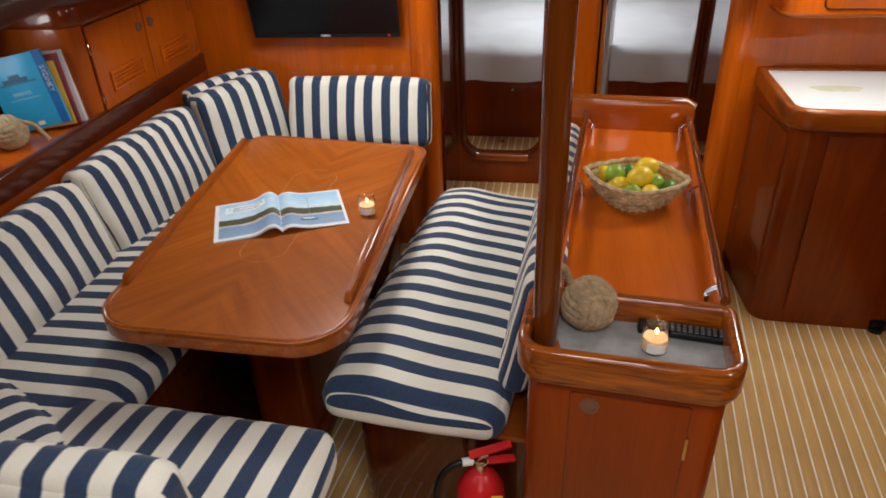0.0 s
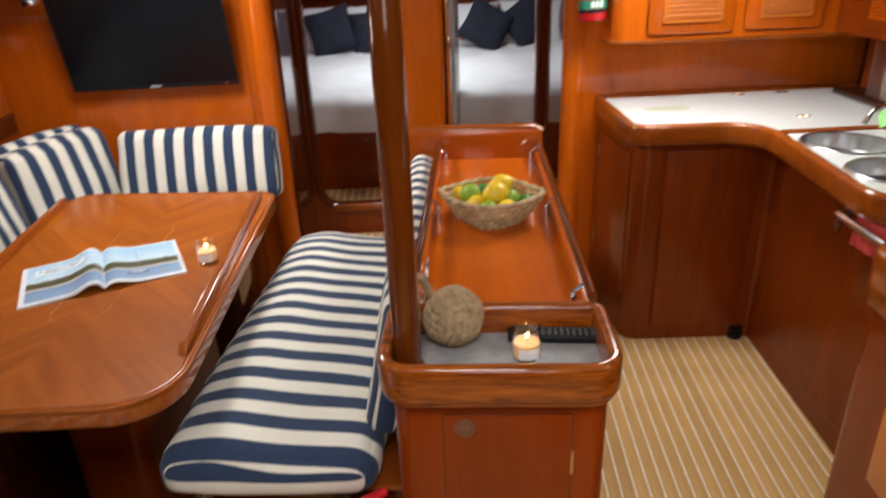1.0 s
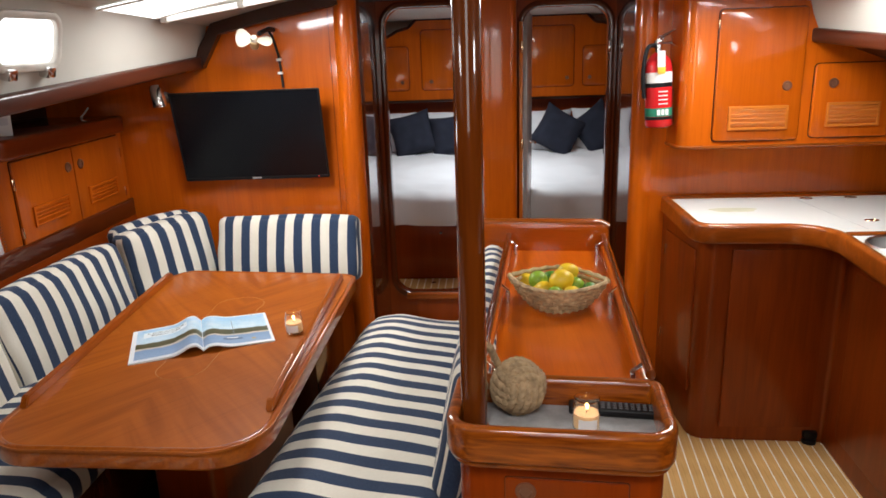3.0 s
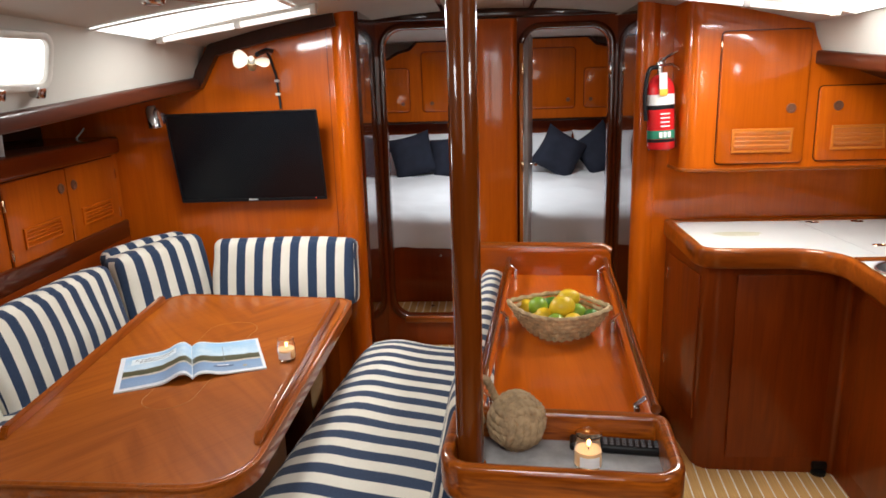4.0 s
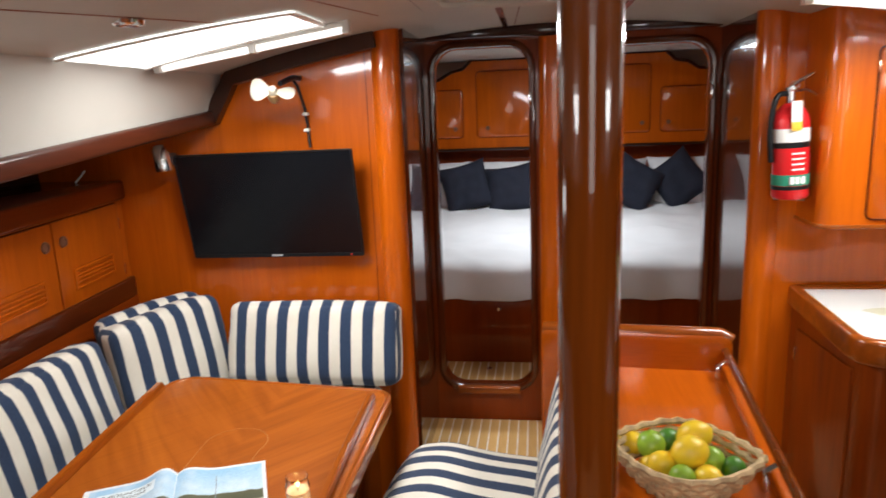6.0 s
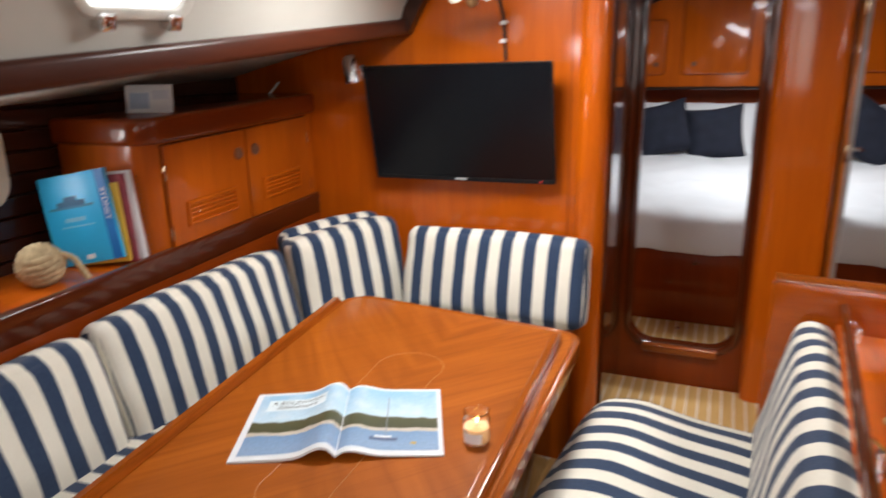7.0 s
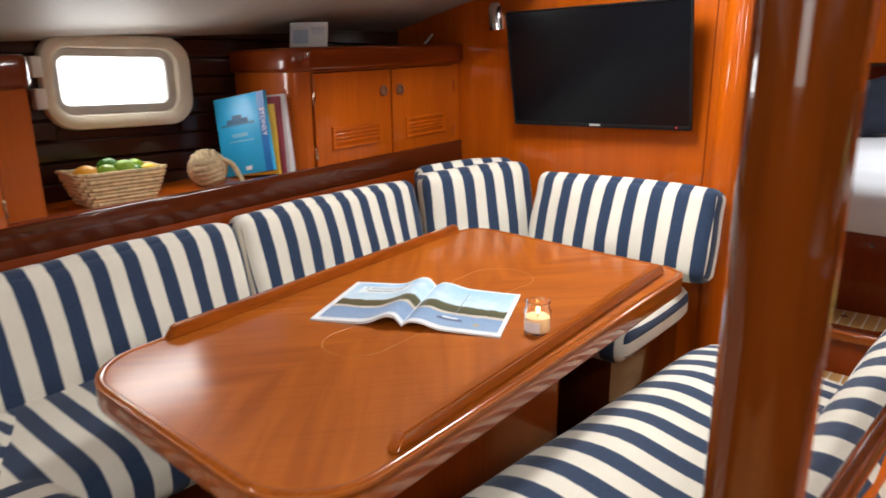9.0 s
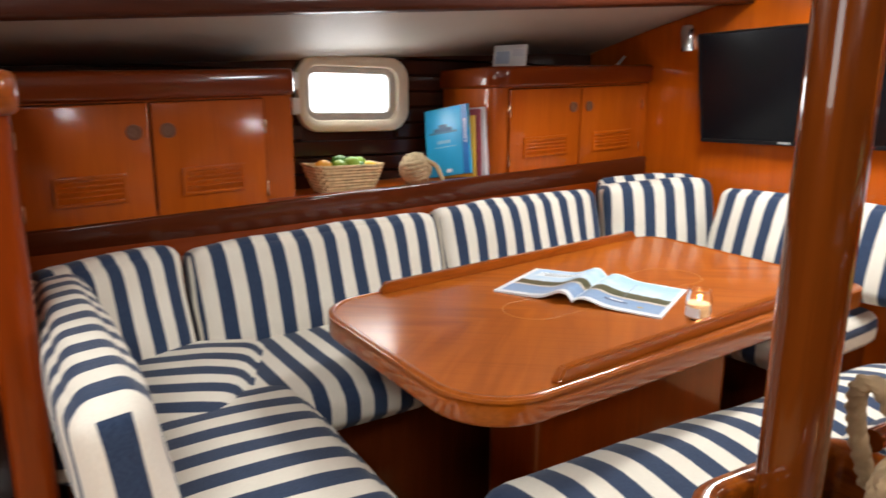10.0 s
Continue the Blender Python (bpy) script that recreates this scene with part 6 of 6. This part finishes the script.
for a, b_ in zip(rows, rows[1:]):
    for j in range(len(prof) - 1):
        bm.faces.new((a[j], a[j + 1], b_[j + 1], b_[j]))
got = bmesh.ops.extrude_face_region(bm, geom=bm.faces[:])
bmesh.ops.translate(bm, verts=[v for v in got["geom"] if isinstance(v, bmesh.types.BMVert)], vec=(0, 0.004, -0.006))
solid("bedspread", bm, LINEN, "rumpled white bedspread hanging over the berth edge", "bedspread")
for x in (-0.26,):
    part("catch", moved(lathe([(0, 0.004), (0.008, 0.004), (0.010, 0)], 16), Matrix.Translation((x, 2.899, 0.585)) @ pose(0, 0, 0, 90)), CHROME, bd)


def pillow_shape(w, h, t, seed):
    """A stuffed case: thick in the middle, sewn thin edges, pointed corners."""
    n_, top, low = 22, [], []
    bm = bmesh.new()
    for i in range(n_ + 1):
        ra, rb = [], []
        for j in range(n_ + 1):
            u, v = i / n_ * 2 - 1, j / n_ * 2 - 1
            bow = 1 - 0.10 * ((1 - u * u) * v * v + (1 - v * v) * u * u)
            x, y = u * w / 2 * bow, v * h / 2 * bow
            z = t / 2 * ((1 - u ** 4) * (1 - v ** 4)) ** 0.55 + 0.006
            z *= 1 + 0.16 * noise.noise(Vector((u * 2.4 + seed, v * 2.4, seed * 3.7)))
            ra.append(bm.verts.new((x, y, z)))
            rb.append(bm.verts.new((x, y, -0.8 * z)))
        top.append(ra), low.append(rb)
    for i in range(n_):
        for j in range(n_):
            bm.faces.new((top[i][j], top[i + 1][j], top[i + 1][j + 1], top[i][j + 1]))
            bm.faces.new((low[i][j], low[i][j + 1], low[i + 1][j + 1], low[i + 1][j]))
    for g_ in (0, n_):
        for k_ in range(n_):
            bm.faces.new((top[g_][k_], top[g_][k_ + 1], low[g_][k_ + 1], low[g_][k_]))
            bm.faces.new((top[k_][g_], top[k_ + 1][g_], low[k_ + 1][g_], low[k_][g_]))
    return bm


for x, y, z, tilt, turn in ((-0.88, 4.52, 1.06, 60, 4), (-0.28, 4.53, 1.06, 60, -4), (0.48, 4.53, 1.05, 60, 5), (1.08, 4.52, 1.06, 60, -3)):
    solid("pillow", pillow_shape(0.62, 0.44, 0.20, x), LINEN, "plump white pillow at the head of the berth", "pillow", "", "white pillows", Matrix.Translation((x, y, z)) @ pose(0, 0, 0, tilt, 0, turn))
for x, y, z, tilt, turn, roll in ((-0.575, 4.36, 1.085, 70, 6, 14), (-0.245, 4.38, 1.06, 70, -4, 8), (0.635, 4.34, 1.082, 70, 5, -32), (0.965, 4.40, 1.095, 70, -6, 38)):
    solid("scatter_cushion", pillow_shape(0.37, 0.37, 0.14, x), NAVY, "plain navy scatter cushion on the berth", "cushion", "", "navy scatter cushions", Matrix.Translation((x, y, z)) @ pose(0, 0, 0, tilt, 0, turn) @ pose(0, 0, 0, 0, 0, roll))

fl = thing("berth_locker", "mahogany lockers across the head of the berth", "cabinet", "", "", (0.05, 4.7, 1.33))
out = rounded([(-1.68, 1.335), (1.68, 1.335), (1.68, 1.86), (1.13, 1.90), (1.06, 1.95), (0.97, 1.965), (0.90, 2.03), (-0.54, 2.03), (-0.61, 1.965), (-0.70, 1.945), (-0.80, 1.89), (-1.68, 1.85)], [0, 0, 0, 0.03, 0.02, 0.03, 0.02, 0.02, 0.03, 0.03, 0.03, 0], 5)
part("carcass", moved(plate(out, 0.16), Matrix.Translation((0, 4.80, 0)) @ FRONT), WOOD_V, fl)
part("dark_edge", moved(plate([(p[0], p[1] + 0.0) for p in out], 0.02, (inset(out, 0.022),), 0.004), Matrix.Translation((0, 4.642, 0)) @ FRONT), DARK_V, fl)
for x0, x1, z1, kx in ((-1.12, -0.615, 1.80, -0.67), (-0.50, -0.08, 1.93, -0.42), (0.0, 0.14, 1.93, 0.05), (0.30, 0.79, 1.93, 0.735), (0.87, 1.25, 1.76, 0.925)):
    d = part("door", moved(plate(rect(x0, x1, 1.44, z1, 0.03), 0.012, (), 0.004), Matrix.Translation((0, 4.64, 0)) @ FRONT), WOOD_V, fl)
    part("groove", moved(ring_of(rect(x0 - 0.008, x1 + 0.008, 1.432, z1 + 0.008, 0.035), rect(x0, x1, 1.44, z1, 0.03), 0.003, 0), Matrix.Translation((0, 4.6405, 0)) @ FRONT), RED_V, d)
    ring_pull(d, Matrix.Translation((kx, 4.627, 1.507)) @ pose(0, 0, 0, 90), 0.016)
solid("trim", moved(plate(rounded([(-1.7, 0.80), (-0.9, 0.80), (0.05, 0.80), (1.0, 0.80), (1.7, 0.80), (1.7, 1.335), (-1.7, 1.335)], [0, 0, 0, 0, 0, 0, 0]), 0.03), Matrix.Translation((0, 4.80, 0)) @ FRONT), RED_V, "dark mahogany headboard panel behind the pillows", "trim", "structure")

# open cabin door, folded back inside the right-hand doorway
dl = thing("door_1", "open cabin door folded back, with a chrome handle", "door", "", "structure", (0.25, 2.5, 0.35))
# The leaf's pale grey is the bed's reflection put into its colour.
part("leaf", moved(box(-0.012, 0.012, 0, 0.46, 0.37, 1.90, 0.005), Matrix.Translation((0.255, 2.51, 0)) @ pose(0, 0, 0, 0, 0, -7)), plain("door_face_grey_reflection", (0.42, 0.38, 0.36), 0.25, spread=0.1), dl)
part("edge", box(0.218, 0.237, 2.428, 2.437, 0.42, 1.83, 0.003), PALE, dl, "tan lipping on the door edge")
part("handle", tube([(0.285, 2.75, 1.17), (0.315, 2.75, 1.17), (0.325, 2.70, 1.17)], 0.008, 10), CHROME, dl)
part("handle_plate", box(0.276, 0.284, 2.735, 2.765, 1.08, 1.20, 0.002), CHROME, dl)
for z in (0.6, 1.19, 1.7):
    part("hinge", box(0.228, 0.240, 2.415, 2.44, z - 0.03, z + 0.03, 0.002), BRASS, dl)
st_ = thing("step_catch", "small steel lifting catch set in the cabin sole", "floor catch", "", "", (-0.31, 2.80, 0.29))
part("plate", moved(lathe([(0, 0.004), (0.012, 0.004), (0.014, 0)], 16), Matrix.Translation((-0.31, 2.80, 0.2815))), CHROME, st_)

# small ceiling fittings
for x, y in ((-0.98, 0.92), (0.40, 1.62), (0.45, 0.35)):
    dm = thing("ceiling_light", "small chrome ceiling light switched off", "lamp", "ceiling lights", "", (x, y, camber(x)))
    part("bezel", moved(lathe([(0.0, -0.006), (0.022, -0.006), (0.03, -0.010), (0.036, -0.006), (0.038, 0.002)], 24), Matrix.Translation((x, y, camber(x)))), CHROME, dm)

# ---------- soles: planks and pale strips, each its own ----------
SOLE = G @ pose(0, 0, 0, 0, 0, -0.6)


def sole(owner, u0, u1, v0, v1, z, pitch=0.0452, gap=0.0056, m=SOLE):
    inv = owner.matrix_basis.inverted()
    w = pitch - gap
    pm = mesh_of("plank", box(-w / 2, w / 2, v0, v1, -0.011, 0.0, 0.0008, 1), TEAK)
    sm = mesh_of("strip", box(-gap / 2, gap / 2, v0, v1, -0.011, -0.0004, 0), HOLLY)
    k, u = 0, u0
    while u < u1:
        for nm, me, du in (("plank", pm, 0), ("strip", sm, pitch / 2)):
            o = new(nm, me)
            o.matrix_basis = inv @ m @ Matrix.Translation((u + du, 0, z))
            o.parent = owner
        u += pitch


sole(bpy.data.objects["floor"], -0.98, 1.62, -2.3, 1.90, 0.0)
sole(bpy.data.objects["floor_passage"], -0.53, 0.77, 1.64, 2.44, 0.162, m=Matrix.Identity(4))
sole(bpy.data.objects["floor_cabin"], -0.75, 0.95, 2.52, 2.895, 0.281, m=Matrix.Identity(4))
